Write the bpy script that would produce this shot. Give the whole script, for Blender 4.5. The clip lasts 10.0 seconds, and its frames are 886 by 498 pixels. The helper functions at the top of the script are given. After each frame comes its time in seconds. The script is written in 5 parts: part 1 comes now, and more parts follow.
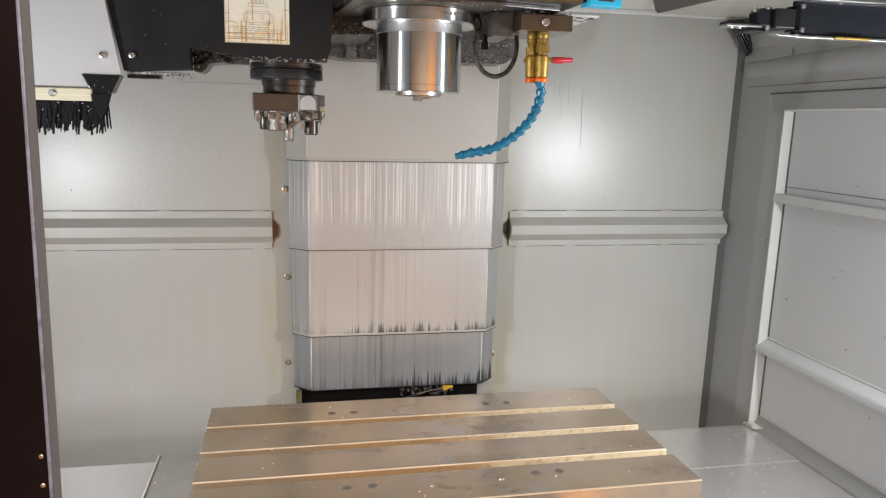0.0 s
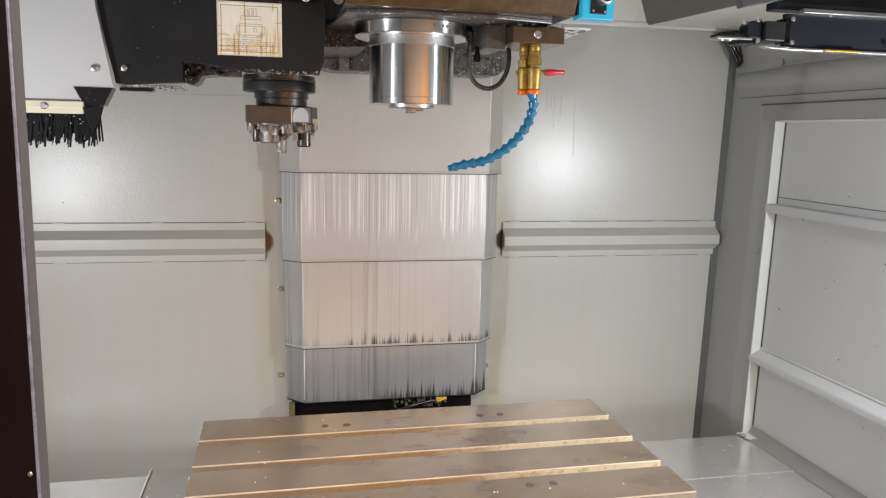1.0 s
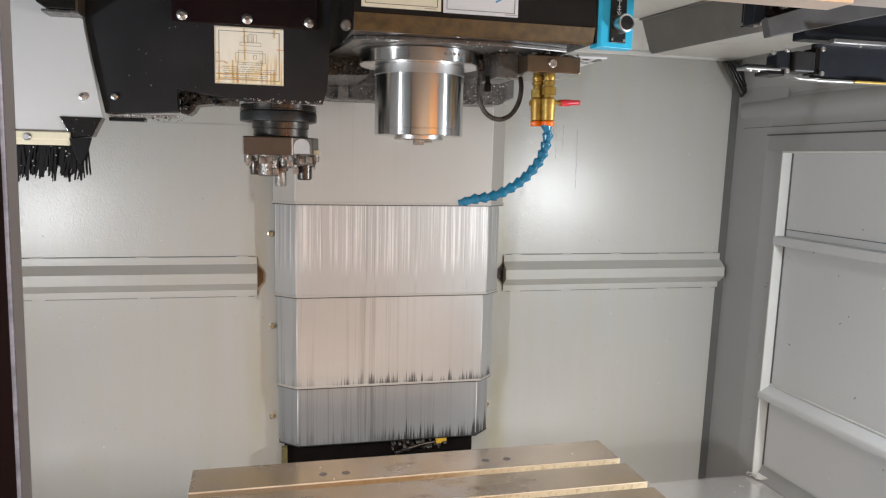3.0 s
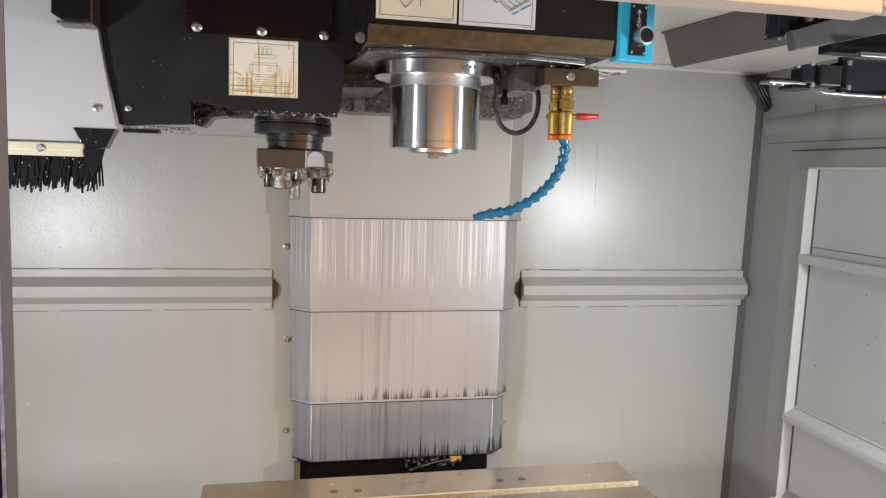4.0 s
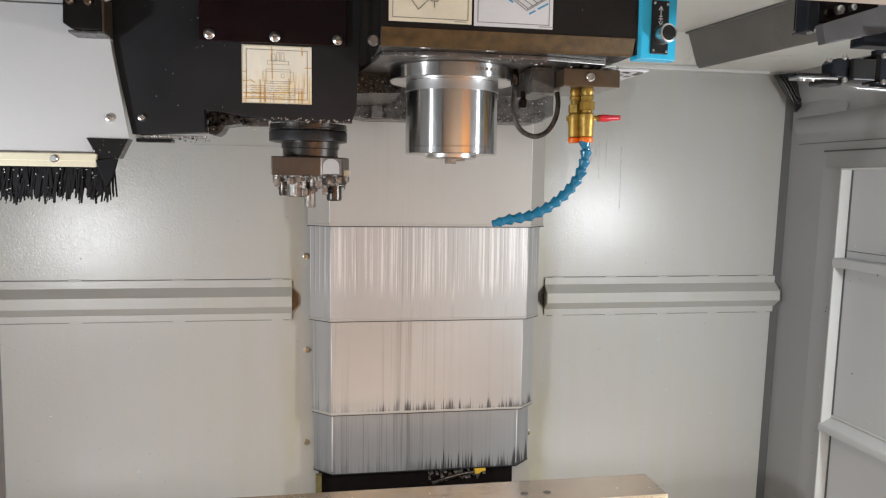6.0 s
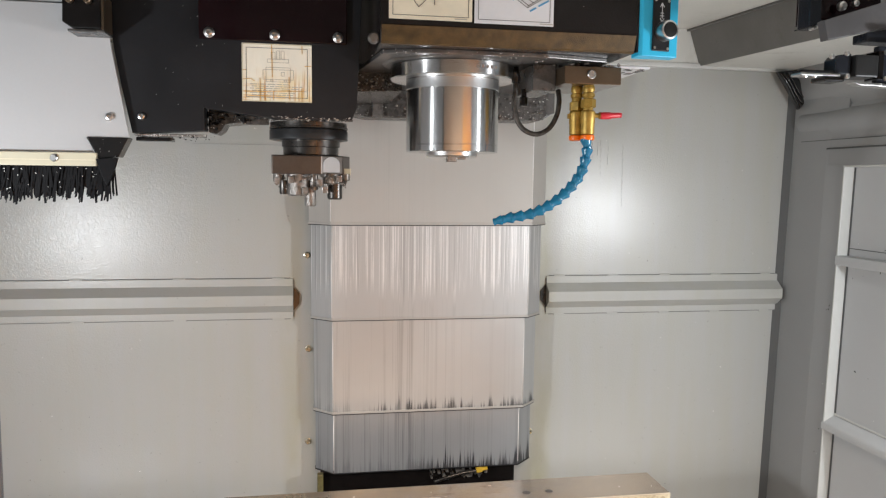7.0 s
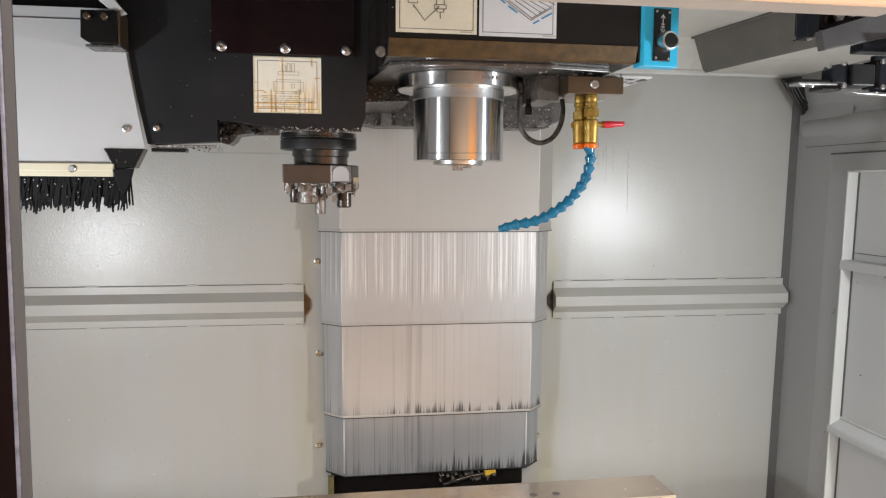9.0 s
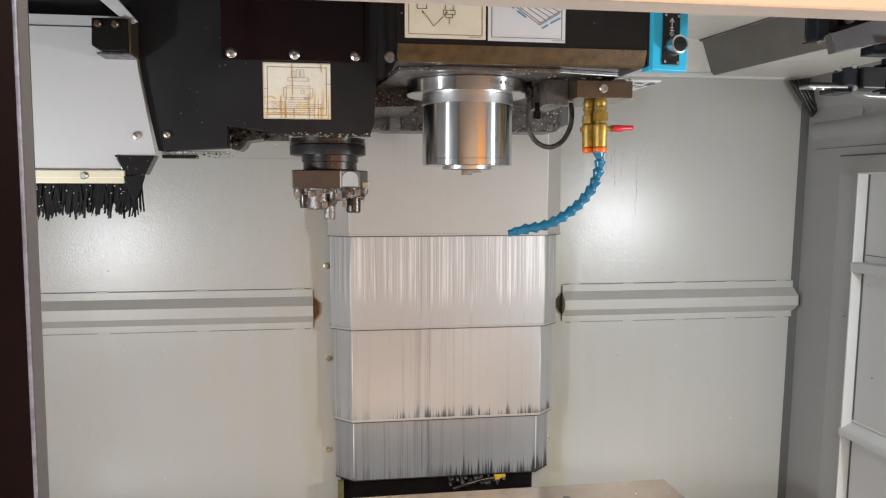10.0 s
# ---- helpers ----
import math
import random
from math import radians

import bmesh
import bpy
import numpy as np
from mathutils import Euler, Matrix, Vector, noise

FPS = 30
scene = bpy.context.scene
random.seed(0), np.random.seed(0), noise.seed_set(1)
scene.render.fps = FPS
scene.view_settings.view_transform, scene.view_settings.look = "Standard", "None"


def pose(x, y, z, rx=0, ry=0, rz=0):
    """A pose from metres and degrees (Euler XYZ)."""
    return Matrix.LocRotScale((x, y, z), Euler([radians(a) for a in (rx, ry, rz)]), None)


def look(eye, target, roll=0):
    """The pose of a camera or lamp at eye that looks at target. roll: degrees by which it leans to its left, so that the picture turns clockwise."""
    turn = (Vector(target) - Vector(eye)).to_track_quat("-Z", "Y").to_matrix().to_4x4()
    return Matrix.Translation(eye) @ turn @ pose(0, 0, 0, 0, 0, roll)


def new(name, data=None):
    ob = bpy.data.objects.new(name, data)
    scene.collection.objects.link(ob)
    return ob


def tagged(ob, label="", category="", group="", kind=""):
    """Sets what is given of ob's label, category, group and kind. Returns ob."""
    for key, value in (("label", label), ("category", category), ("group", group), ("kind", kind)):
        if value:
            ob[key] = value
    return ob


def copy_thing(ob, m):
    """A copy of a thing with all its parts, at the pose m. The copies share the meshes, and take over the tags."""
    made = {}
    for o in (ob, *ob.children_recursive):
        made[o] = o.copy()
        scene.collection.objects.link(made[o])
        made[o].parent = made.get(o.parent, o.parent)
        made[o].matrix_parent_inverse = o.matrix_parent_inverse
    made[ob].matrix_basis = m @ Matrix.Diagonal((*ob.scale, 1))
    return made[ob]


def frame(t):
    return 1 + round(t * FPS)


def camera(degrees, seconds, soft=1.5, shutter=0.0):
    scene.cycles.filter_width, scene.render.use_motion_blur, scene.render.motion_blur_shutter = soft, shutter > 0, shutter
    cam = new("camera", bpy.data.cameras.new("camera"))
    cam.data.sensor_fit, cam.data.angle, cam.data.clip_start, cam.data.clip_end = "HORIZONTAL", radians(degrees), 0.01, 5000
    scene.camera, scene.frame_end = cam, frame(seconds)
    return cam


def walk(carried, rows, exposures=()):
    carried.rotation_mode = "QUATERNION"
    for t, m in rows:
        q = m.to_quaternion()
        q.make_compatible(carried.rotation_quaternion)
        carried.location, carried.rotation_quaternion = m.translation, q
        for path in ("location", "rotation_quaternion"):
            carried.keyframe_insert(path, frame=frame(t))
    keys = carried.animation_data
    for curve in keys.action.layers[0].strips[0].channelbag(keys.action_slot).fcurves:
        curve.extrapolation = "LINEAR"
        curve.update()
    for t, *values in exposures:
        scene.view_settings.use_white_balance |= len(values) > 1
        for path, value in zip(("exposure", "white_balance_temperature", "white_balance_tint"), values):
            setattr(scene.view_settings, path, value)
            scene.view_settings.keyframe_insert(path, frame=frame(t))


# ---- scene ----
cam = camera(61.2, 10.0, soft=1.25)
PATH = [
    (0, (0.126, 0.142, 1.386), (0.519, 2.074, 1.055), 1.3),
    (0.5, (0.126, 0.143, 1.385), (0.524, 2.077, 1.066), 1.3),
    (1, (0.127, 0.143, 1.389), (0.537, 2.077, 1.084), 1.2),
    (1.5, (0.126, 0.147, 1.39), (0.557, 2.079, 1.106), 1.1),
    (2, (0.11, 0.173, 1.39), (0.572, 2.101, 1.122), 1.1),
    (2.5, (0.084, 0.196, 1.396), (0.564, 2.121, 1.145), 1.2),
    (2.7, (0.0865, 0.207, 1.398), (0.5615, 2.130, 1.152), 1.2),
    (3.8, (0.119, 0.229, 1.4), (0.543, 2.172, 1.188), 1.7),
    (4, (0.111, 0.234, 1.4), (0.52, 2.181, 1.195), 1.7),
    (4.5, (0.108, 0.245, 1.393), (0.484, 2.2, 1.201), 1.6),
    (5, (0.118, 0.25, 1.395), (0.474, 2.209, 1.211), 1.3),
    (5.5, (0.125, 0.254, 1.395), (0.469, 2.216, 1.214), 1.0),
    (7, (0.13, 0.26, 1.394), (0.463, 2.223, 1.209), 0.7),
    (7.5, (0.129, 0.253, 1.392), (0.457, 2.217, 1.206), 0.6),
    (8, (0.131, 0.246, 1.398), (0.455, 2.21, 1.211), 0.5),
    (8.5, (0.131, 0.241, 1.398), (0.447, 2.207, 1.217), 0.4),
    (9, (0.131, 0.236, 1.399), (0.437, 2.205, 1.226), 0.4),
    (9.5, (0.127, 0.236, 1.4), (0.425, 2.206, 1.232), 0.2),
    (10, (0.127, 0.236, 1.402), (0.415, 2.208, 1.236), 0.1),
]
walk(cam, [(t, look(eye, target, roll)) for t, eye, target, roll in PATH])

# ---- world, lamps, exposure ----
scene.view_settings.exposure = 0.04
world = bpy.data.worlds.new("world")
scene.world = world
world.use_nodes = True
world.node_tree.nodes["Background"].inputs["Color"].default_value = (0.9, 0.95, 1.0, 1)
world.node_tree.nodes["Background"].inputs["Strength"].default_value = 0.05


def area_lamp(name, eye, target, w, h, watts, colour):
    data = bpy.data.lights.new(name, "AREA")
    data.shape, data.size, data.size_y = "RECTANGLE", w, h
    data.energy, data.color = watts, colour
    ob = new(name, data)
    ob.matrix_world = look(eye, target)
    return ob


area_lamp("work_light_lamp", (1.13, 0.80, 1.29), (0.22, 1.40, 0.75), 0.05, 0.07, 6.7, (0.90, 0.94, 0.98))
area_lamp("work_light_lamp", (-0.60, 0.80, 1.21), (0.72, 1.38, 0.78), 0.05, 0.07, 6.8, (0.90, 0.94, 0.98))
area_lamp("room_lamp", (0.15, -0.95, 2.5), (0.40, -0.50, 0.5), 1.2, 0.7, 68.0, (1.0, 0.835, 0.69))
# Unseen lamp added only to brighten the orange wall.
area_lamp("room_lamp", (1.55, -0.80, 2.5), (1.75, -1.55, 1.2), 0.9, 0.3, 32.0, (1.0, 0.80, 0.62))

# ---- materials ----
MATS = {}


def nodes_of(name):
    m = bpy.data.materials.new(name)
    m.use_nodes = True
    t = m.node_tree
    return m, t, t.nodes["Principled BSDF"]


def add(t, kind, **kw):
    n = t.nodes.new(kind)
    for k, v in kw.items():
        if k in n.inputs:
            n.inputs[k].default_value = v
    return n


def noise_at(t, scale, detail=4.0, stretch=(1, 1, 1), rough=0.55):
    co = t.nodes.new("ShaderNodeTexCoord")
    mp = t.nodes.new("ShaderNodeMapping")
    mp.inputs["Scale"].default_value = stretch
    n = t.nodes.new("ShaderNodeTexNoise")
    n.inputs["Scale"].default_value = scale
    n.inputs["Detail"].default_value = detail
    n.inputs["Roughness"].default_value = rough
    t.links.new(co.outputs["Object"], mp.inputs["Vector"])
    t.links.new(mp.outputs["Vector"], n.inputs["Vector"])
    return n.outputs["Fac"]


def ramp(t, fac, lo, hi, a=0.0, b=1.0):
    n = t.nodes.new("ShaderNodeMapRange")
    n.inputs["From Min"].default_value, n.inputs["From Max"].default_value = lo, hi
    n.inputs["To Min"].default_value, n.inputs["To Max"].default_value = a, b
    t.links.new(fac, n.inputs["Value"])
    return n.outputs["Result"]


def mix(t, fac, a, b, blend="MIX"):
    n = t.nodes.new("ShaderNodeMix")
    n.data_type, n.blend_type = "RGBA", blend
    for sock, v in ((n.inputs[0], fac), (n.inputs[6], a), (n.inputs[7], b)):
        if isinstance(v, bpy.types.NodeSocket):
            t.links.new(v, sock)
        else:
            sock.default_value = v if isinstance(v, (int, float)) else (*v, 1)
    return n.outputs[2]


def mathn(t, op, a, b=0.0):
    n = t.nodes.new("ShaderNodeMath")
    n.operation = op
    for sock, v in ((n.inputs[0], a), (n.inputs[1], b)):
        if isinstance(v, bpy.types.NodeSocket):
            t.links.new(v, sock)
        else:
            sock.default_value = v
    return n.outputs[0]


def axis_of(t, axis):
    co = t.nodes.new("ShaderNodeTexCoord")
    sp = t.nodes.new("ShaderNodeSeparateXYZ")
    t.links.new(co.outputs["Object"], sp.inputs[0])
    return sp.outputs["XYZ".index(axis)]


def bump(t, p, fac, strength, dist=0.001):
    n = t.nodes.new("ShaderNodeBump")
    n.inputs["Strength"].default_value, n.inputs["Distance"].default_value = strength, dist
    t.links.new(fac, n.inputs["Height"])
    t.links.new(n.outputs["Normal"], p.inputs["Normal"])


def mat(name, base, rough=0.5, metal=0.0, vary=0.15, scale=18.0, grain=220.0, relief=0.1, stain=None, coat=0.0, stretch=(1, 1, 1)):
    """A painted, plastic or metal surface with large patches, fine grain and relief."""
    if name in MATS:
        return MATS[name]
    m, t, p = nodes_of(name)
    big = noise_at(t, scale, 4.0)
    fine = noise_at(t, grain, 3.0, stretch)
    dark = tuple(c * (1 - vary) for c in base)
    lite = tuple(min(1, c * (1 + vary * 0.6)) for c in base)
    col = mix(t, ramp(t, big, 0.3, 0.7), dark, lite)
    col = mix(t, ramp(t, fine, 0.35, 0.65, 0, 0.35), col, tuple(c * (1 - vary) for c in base))
    if stain:
        col = mix(t, ramp(t, noise_at(t, scale * 2.3, 6.0, (1, 1, 0.5), 0.7), 0.58, 0.72, 0, 0.6), col, stain)
    t.links.new(col, p.inputs["Base Color"])
    swing = min(0.18, vary * 1.2)
    t.links.new(ramp(t, big, 0.1, 0.9, max(0.02, rough * (1 - swing)), min(1, rough * (1 + swing))), p.inputs["Roughness"])
    p.inputs["Metallic"].default_value = metal
    p.inputs["Coat Weight"].default_value = coat
    p.inputs["Coat Roughness"].default_value = 0.15
    if relief:
        bump(t, p, fine, relief)
    MATS[name] = m
    return m


def wall_paint(name, base, rough=0.34):
    """Orange-peel machine enamel with coolant film and faint yellow runs."""
    m, t, p = nodes_of(name)
    big = noise_at(t, 2.2, 3.0)
    runs = noise_at(t, 9.0, 5.0, (3.0, 3.0, 0.25), 0.6)
    col = mix(t, ramp(t, big, 0.3, 0.7), tuple(c * 0.97 for c in base), tuple(min(1, c * 1.02) for c in base))
    col = mix(t, ramp(t, runs, 0.35, 0.85, 0, 0.42), col, (base[0] * 0.94, base[1] * 0.91, base[2] * 0.70))
    # Yellow stain beside the way cover, deepened to carry the cover's cast shadow.
    x = axis_of(t, "X")
    near = mathn(t, "ABSOLUTE", mathn(t, "SUBTRACT", mathn(t, "ABSOLUTE", mathn(t, "SUBTRACT", x, 0.352)), 0.262))
    seam = mathn(t, "MULTIPLY", ramp(t, near, 0.004, 0.042, 1, 0), ramp(t, noise_at(t, 12.0, 5.0, (1, 1, 0.4)), 0.36, 0.70))
    col = mix(t, mathn(t, "MULTIPLY", seam, 0.58), col, (base[0] * 0.80, base[1] * 0.74, base[2] * 0.42))
    spots = noise_at(t, 160.0, 2.0)
    col = mix(t, ramp(t, spots, 0.73, 0.76, 0, 0.5), col, (0.25, 0.23, 0.2))
    t.links.new(col, p.inputs["Base Color"])
    film = noise_at(t, 5.0, 5.0, (1.6, 1.6, 0.5), 0.65)
    t.links.new(ramp(t, film, 0.3, 0.7, rough * 0.86, rough * 1.14), p.inputs["Roughness"])
    p.inputs["Specular IOR Level"].default_value = 0.5
    peel = mathn(t, "ADD", noise_at(t, 360.0, 2.0), mathn(t, "MULTIPLY", noise_at(t, 120.0, 3.0), 0.25))
    bump(t, p, peel, 0.42, 0.0008)
    t.links.new(p.inputs["Normal"].links[0].from_socket, p.inputs["Coat Normal"])
    t.links.new(ramp(t, film, 0.3, 0.7, 0.28, 0.54), p.inputs["Coat Weight"])
    p.inputs["Coat Roughness"].default_value = 0.18
    MATS[name] = m
    return m


def way_steel(name, base, rough, light_band=None, rub=0.0, rub_z=0.0, rub_h=0.1, rub_x=0.2, streaks=0.5, clean=0.3, metal=0.5):
    """Sheet steel rubbed up and down: bright scratches in light_band, black rub marks that stand up from rub_z."""
    m, t, p = nodes_of(name)
    z, x = axis_of(t, "Z"), axis_of(t, "X")
    fine = noise_at(t, 1.0, 5.0, (420, 70, 2.2), 0.75)
    wide = noise_at(t, 1.0, 3.0, (55, 20, 1.2), 0.6)
    patch = noise_at(t, 7.0, 3.0)
    col = mix(t, ramp(t, patch, 0.3, 0.7), tuple(c * 0.93 for c in base), base)
    both = mathn(t, "ADD", mathn(t, "MULTIPLY", fine, 0.55), mathn(t, "MULTIPLY", wide, 0.45))
    side = ramp(t, mathn(t, "ADD", x, mathn(t, "MULTIPLY", wide, 0.10)), 0.36, 0.46, 1.0, clean)
    col = mix(t, mathn(t, "MULTIPLY", mathn(t, "MULTIPLY", ramp(t, both, 0.51, 0.62), side), streaks), col, tuple(c * 0.36 for c in base))
    rough_s = ramp(t, patch, 0.3, 0.7, rough * 0.9, rough * 1.15)
    if light_band:
        lo, hi = light_band
        ends = mathn(t, "ADD", z, mathn(t, "MULTIPLY", wide, 0.12))
        zone = mathn(t, "MULTIPLY", ramp(t, ends, lo + 0.045, lo + 0.085), ramp(t, z, hi - 0.004, hi, 1, 0.5))
        scr = mathn(t, "MULTIPLY", zone, ramp(t, fine, 0.51, 0.57))
        col = mix(t, mathn(t, "MULTIPLY", scr, 0.75), col, (0.86, 0.85, 0.84))
        scr2 = mathn(t, "MULTIPLY", zone, ramp(t, noise_at(t, 1.0, 3.0, (260, 50, 1.5), 0.6), 0.55, 0.62))
        col = mix(t, mathn(t, "MULTIPLY", scr2, 0.45), col, tuple(c * 0.55 for c in base))
    if rub:
        up = mathn(t, "SUBTRACT", z, mathn(t, "MULTIPLY", mathn(t, "ADD", fine, wide), rub_h))
        mark = ramp(t, up, rub_z - rub_h * 1.03, rub_z - rub_h * 0.93, 1, 0)
        band = mathn(t, "MULTIPLY", ramp(t, x, rub_x, rub_x + 0.07, 0.25, 1), ramp(t, noise_at(t, 1.0, 2.0, (30, 6, 0.2)), 0.28, 0.44))
        col = mix(t, mathn(t, "MULTIPLY", mathn(t, "MULTIPLY", mark, band), rub), col, (0.05, 0.05, 0.055))
    t.links.new(col, p.inputs["Base Color"])
    t.links.new(rough_s, p.inputs["Roughness"])
    p.inputs["Metallic"].default_value = metal
    bump(t, p, fine, 0.10)
    MATS[name] = m
    return m


def cast_iron(name):
    """Ground table iron with brown coolant stains and grey handling marks."""
    m, t, p = nodes_of(name)
    a = noise_at(t, 5.0, 5.0, (0.7, 1, 1))
    b = noise_at(t, 15.0, 3.0, (0.6, 1, 1), 0.5)
    g = noise_at(t, 1.0, 3.0, (40, 500, 40))
    col = mix(t, ramp(t, a, 0.38, 0.62), (0.40, 0.312, 0.205), (0.53, 0.43, 0.335))
    col = mix(t, ramp(t, b, 0.48, 0.66, 0, 0.55), col, (0.37, 0.325, 0.29))
    col = mix(t, ramp(t, b, 0.56, 0.74, 0, 0.4), col, (0.30, 0.21, 0.125))
    x = axis_of(t, "X")
    mid = ramp(t, mathn(t, "ABSOLUTE", mathn(t, "SUBTRACT", x, 0.40)), 0.05, 0.20, 1, 0)
    worn = mathn(t, "MULTIPLY", mid, ramp(t, noise_at(t, 16.0, 6.0, (1, 1, 1), 0.62), 0.44, 0.60, 0, 0.75))
    col = mix(t, worn, col, (0.44, 0.41, 0.39))
    rust = mathn(t, "MULTIPLY", mid, ramp(t, noise_at(t, 30.0, 6.0, (0.8, 1.4, 1), 0.7), 0.54, 0.66, 0, 0.8))
    col = mix(t, rust, col, (0.25, 0.15, 0.085))
    col = mix(t, ramp(t, g, 0.4, 0.7, 0, 0.18), col, (0.22, 0.19, 0.16))
    t.links.new(col, p.inputs["Base Color"])
    t.links.new(ramp(t, b, 0.3, 0.7, 0.16, 0.30), p.inputs["Roughness"])
    p.inputs["Metallic"].default_value = 0.72
    bump(t, p, g, 0.05)
    MATS[name] = m
    return m


WALL = wall_paint("back_wall_enamel", (0.449, 0.445, 0.424))
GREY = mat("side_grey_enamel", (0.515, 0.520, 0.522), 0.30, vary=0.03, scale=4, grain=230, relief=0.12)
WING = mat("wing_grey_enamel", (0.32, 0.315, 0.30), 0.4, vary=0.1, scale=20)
# Darker copy of the side grey, with shade and grazing light in it.
GREYSHADE = mat("shaded_side_grey", (0.31, 0.312, 0.310), 0.30, vary=0.03, scale=4, grain=230, relief=0.12)
# Dark tone for joints, and for shade painted in as strips.
GREYDK = mat("dark_seam_and_shade", (0.085, 0.085, 0.083), 0.6, vary=0.1)
# Paler grey; on the jamb it carries the light that falls there.
PALE = mat("pale_lit_edge_enamel", (0.66, 0.66, 0.63), 0.35, vary=0.08, scale=6)
CEIL = mat("ceiling_enamel", (0.76, 0.745, 0.69), 0.4, vary=0.1, scale=3, stain=(0.38, 0.36, 0.28))
COVER = mat("light_grey_sheet", (0.50, 0.505, 0.51), 0.32, vary=0.04, scale=3, grain=300, relief=0.04)
BLACK = mat("black_enamel", (0.016, 0.016, 0.018), 0.38, vary=0.25, scale=12, grain=260, relief=0.06)
HEADBLK = mat("black_head_enamel", (0.016, 0.013, 0.012), 0.24, vary=0.3, scale=10, grain=420, relief=0.22)
MAROON = mat("dark_maroon_acrylic", (0.010, 0.003, 0.004), 0.12, vary=0.3, relief=0.0, coat=0.3)
STEEL = mat("turned_steel", (0.68, 0.675, 0.67), 0.20, 1.0, vary=0.05, grain=1.0, relief=0.03, stretch=(30, 30, 900))
BRIGHT = mat("bright_steel", (0.68, 0.67, 0.655), 0.29, 1.0, vary=0.1)
SATIN = mat("satin_black_steel", (0.055, 0.056, 0.058), 0.34, 0.6, vary=0.15, scale=20)
BRUSHED = mat("brushed_collar_steel", (0.66, 0.66, 0.66), 0.34, 1.0, vary=0.06, grain=1.0, relief=0.06, stretch=(40, 40, 1200))
DARKST = mat("blackened_steel", (0.085, 0.078, 0.072), 0.28, 0.8, vary=0.3, scale=30, stain=(0.2, 0.18, 0.15))
BROWNST = mat("brown_tool_steel", (0.125, 0.105, 0.092), 0.34, 0.85, vary=0.2, scale=30)
_st = STEEL.node_tree.nodes["Principled BSDF"]
_tan = STEEL.node_tree.nodes.new("ShaderNodeTangent")
_tan.direction_type, _tan.axis = "RADIAL", "Z"
STEEL.node_tree.links.new(_tan.outputs["Tangent"], _st.inputs["Tangent"])
_st.inputs["Anisotropic"].default_value = 0.97
_st.inputs["Anisotropic Rotation"].default_value = 0.25
CHIPPY = mat("wet_chip_steel", (0.30, 0.28, 0.26), 0.30, 0.7, vary=0.5, scale=90, grain=500, relief=0.9, stain=(0.08, 0.07, 0.06))
CASTING = mat("oily_grey_casting", (0.10, 0.095, 0.09), 0.28, 0.2, vary=0.6, scale=45, grain=320, relief=0.5, stain=(0.05, 0.048, 0.045))
BRASS = mat("brass", (0.44, 0.285, 0.06), 0.42, 0.5, vary=0.35, scale=90, grain=400, relief=0.2)
BRONZE = mat("bronze_anodised", (0.16, 0.115, 0.075), 0.30, 0.75, vary=0.15, scale=40)
ORANGE = mat("orange_plastic", (0.92, 0.17, 0.0), 0.35, vary=0.08)
BLUE = mat("blue_plastic", (0.02, 0.25, 0.46), 0.2, vary=0.2, scale=60)
BLUE.node_tree.nodes["Principled BSDF"].inputs["Transmission Weight"].default_value = 0.3
RED = mat("red_rubber", (0.62, 0.02, 0.035), 0.35, vary=0.12)
RUBBER = mat("black_rubber", (0.018, 0.018, 0.018), 0.35, vary=0.3, scale=40)
BRAID = mat("oily_braided_hose", (0.075, 0.068, 0.06), 0.30, 0.4, vary=0.7, scale=160, grain=520, relief=1.0, stain=(0.02, 0.02, 0.02))
GLOSSBLK = mat("wet_black_plastic", (0.009, 0.0075, 0.007), 0.15, vary=0.4, scale=50, relief=0.3)
CYAN = mat("cyan_panel", (0.03, 0.50, 0.80), 0.4, vary=0.04)
CREAM = mat("cream_label", (0.84, 0.77, 0.60), 0.45, vary=0.08, scale=30)
WHITE = mat("white_label", (0.74, 0.74, 0.76), 0.4, vary=0.04)
INK = mat("label_ink", (0.09, 0.085, 0.08), 0.5, vary=0.1)
INKGREY = mat("faded_ink", (0.45, 0.42, 0.36), 0.5, vary=0.1)
INKBLUE = mat("blue_ink", (0.08, 0.30, 0.52), 0.5, vary=0.1)
RUST = mat("rust_stain", (0.78, 0.43, 0.06), 0.6, vary=0.5, scale=300)
BRUSHBAR = mat("cream_brush_holder", (0.62, 0.58, 0.43), 0.35, vary=0.06)
BRISTLE = mat("black_bristle", (0.008, 0.008, 0.009), 0.6, vary=0.3)
BRISTLE.node_tree.nodes["Principled BSDF"].inputs["Specular IOR Level"].default_value = 0.12
BLUEPLATE = mat("blue_black_plate", (0.026, 0.029, 0.037), 0.25, 0.3, vary=0.2, scale=25)
CHIPS = mat("aluminium_chips", (0.78, 0.77, 0.74), 0.35, 0.6, vary=0.2)
BOLT = mat("dull_brassy_bolt", (0.58, 0.53, 0.40), 0.25, 0.85, vary=0.3, scale=200)
MOSS = mat("yellowed_bracket", (0.16, 0.135, 0.05), 0.5, vary=0.5, scale=80)
FOLD = mat("pale_fold_line", (0.80, 0.79, 0.77), 0.5, 0.3, vary=0.05)
ENGRAVED = mat("engraved_mark", (0.20, 0.16, 0.135), 0.6, 0.0, vary=0.1)
PLUG = mat("dull_iron_plug", (0.15, 0.14, 0.135), 0.5, 0.3, vary=0.2, scale=300)
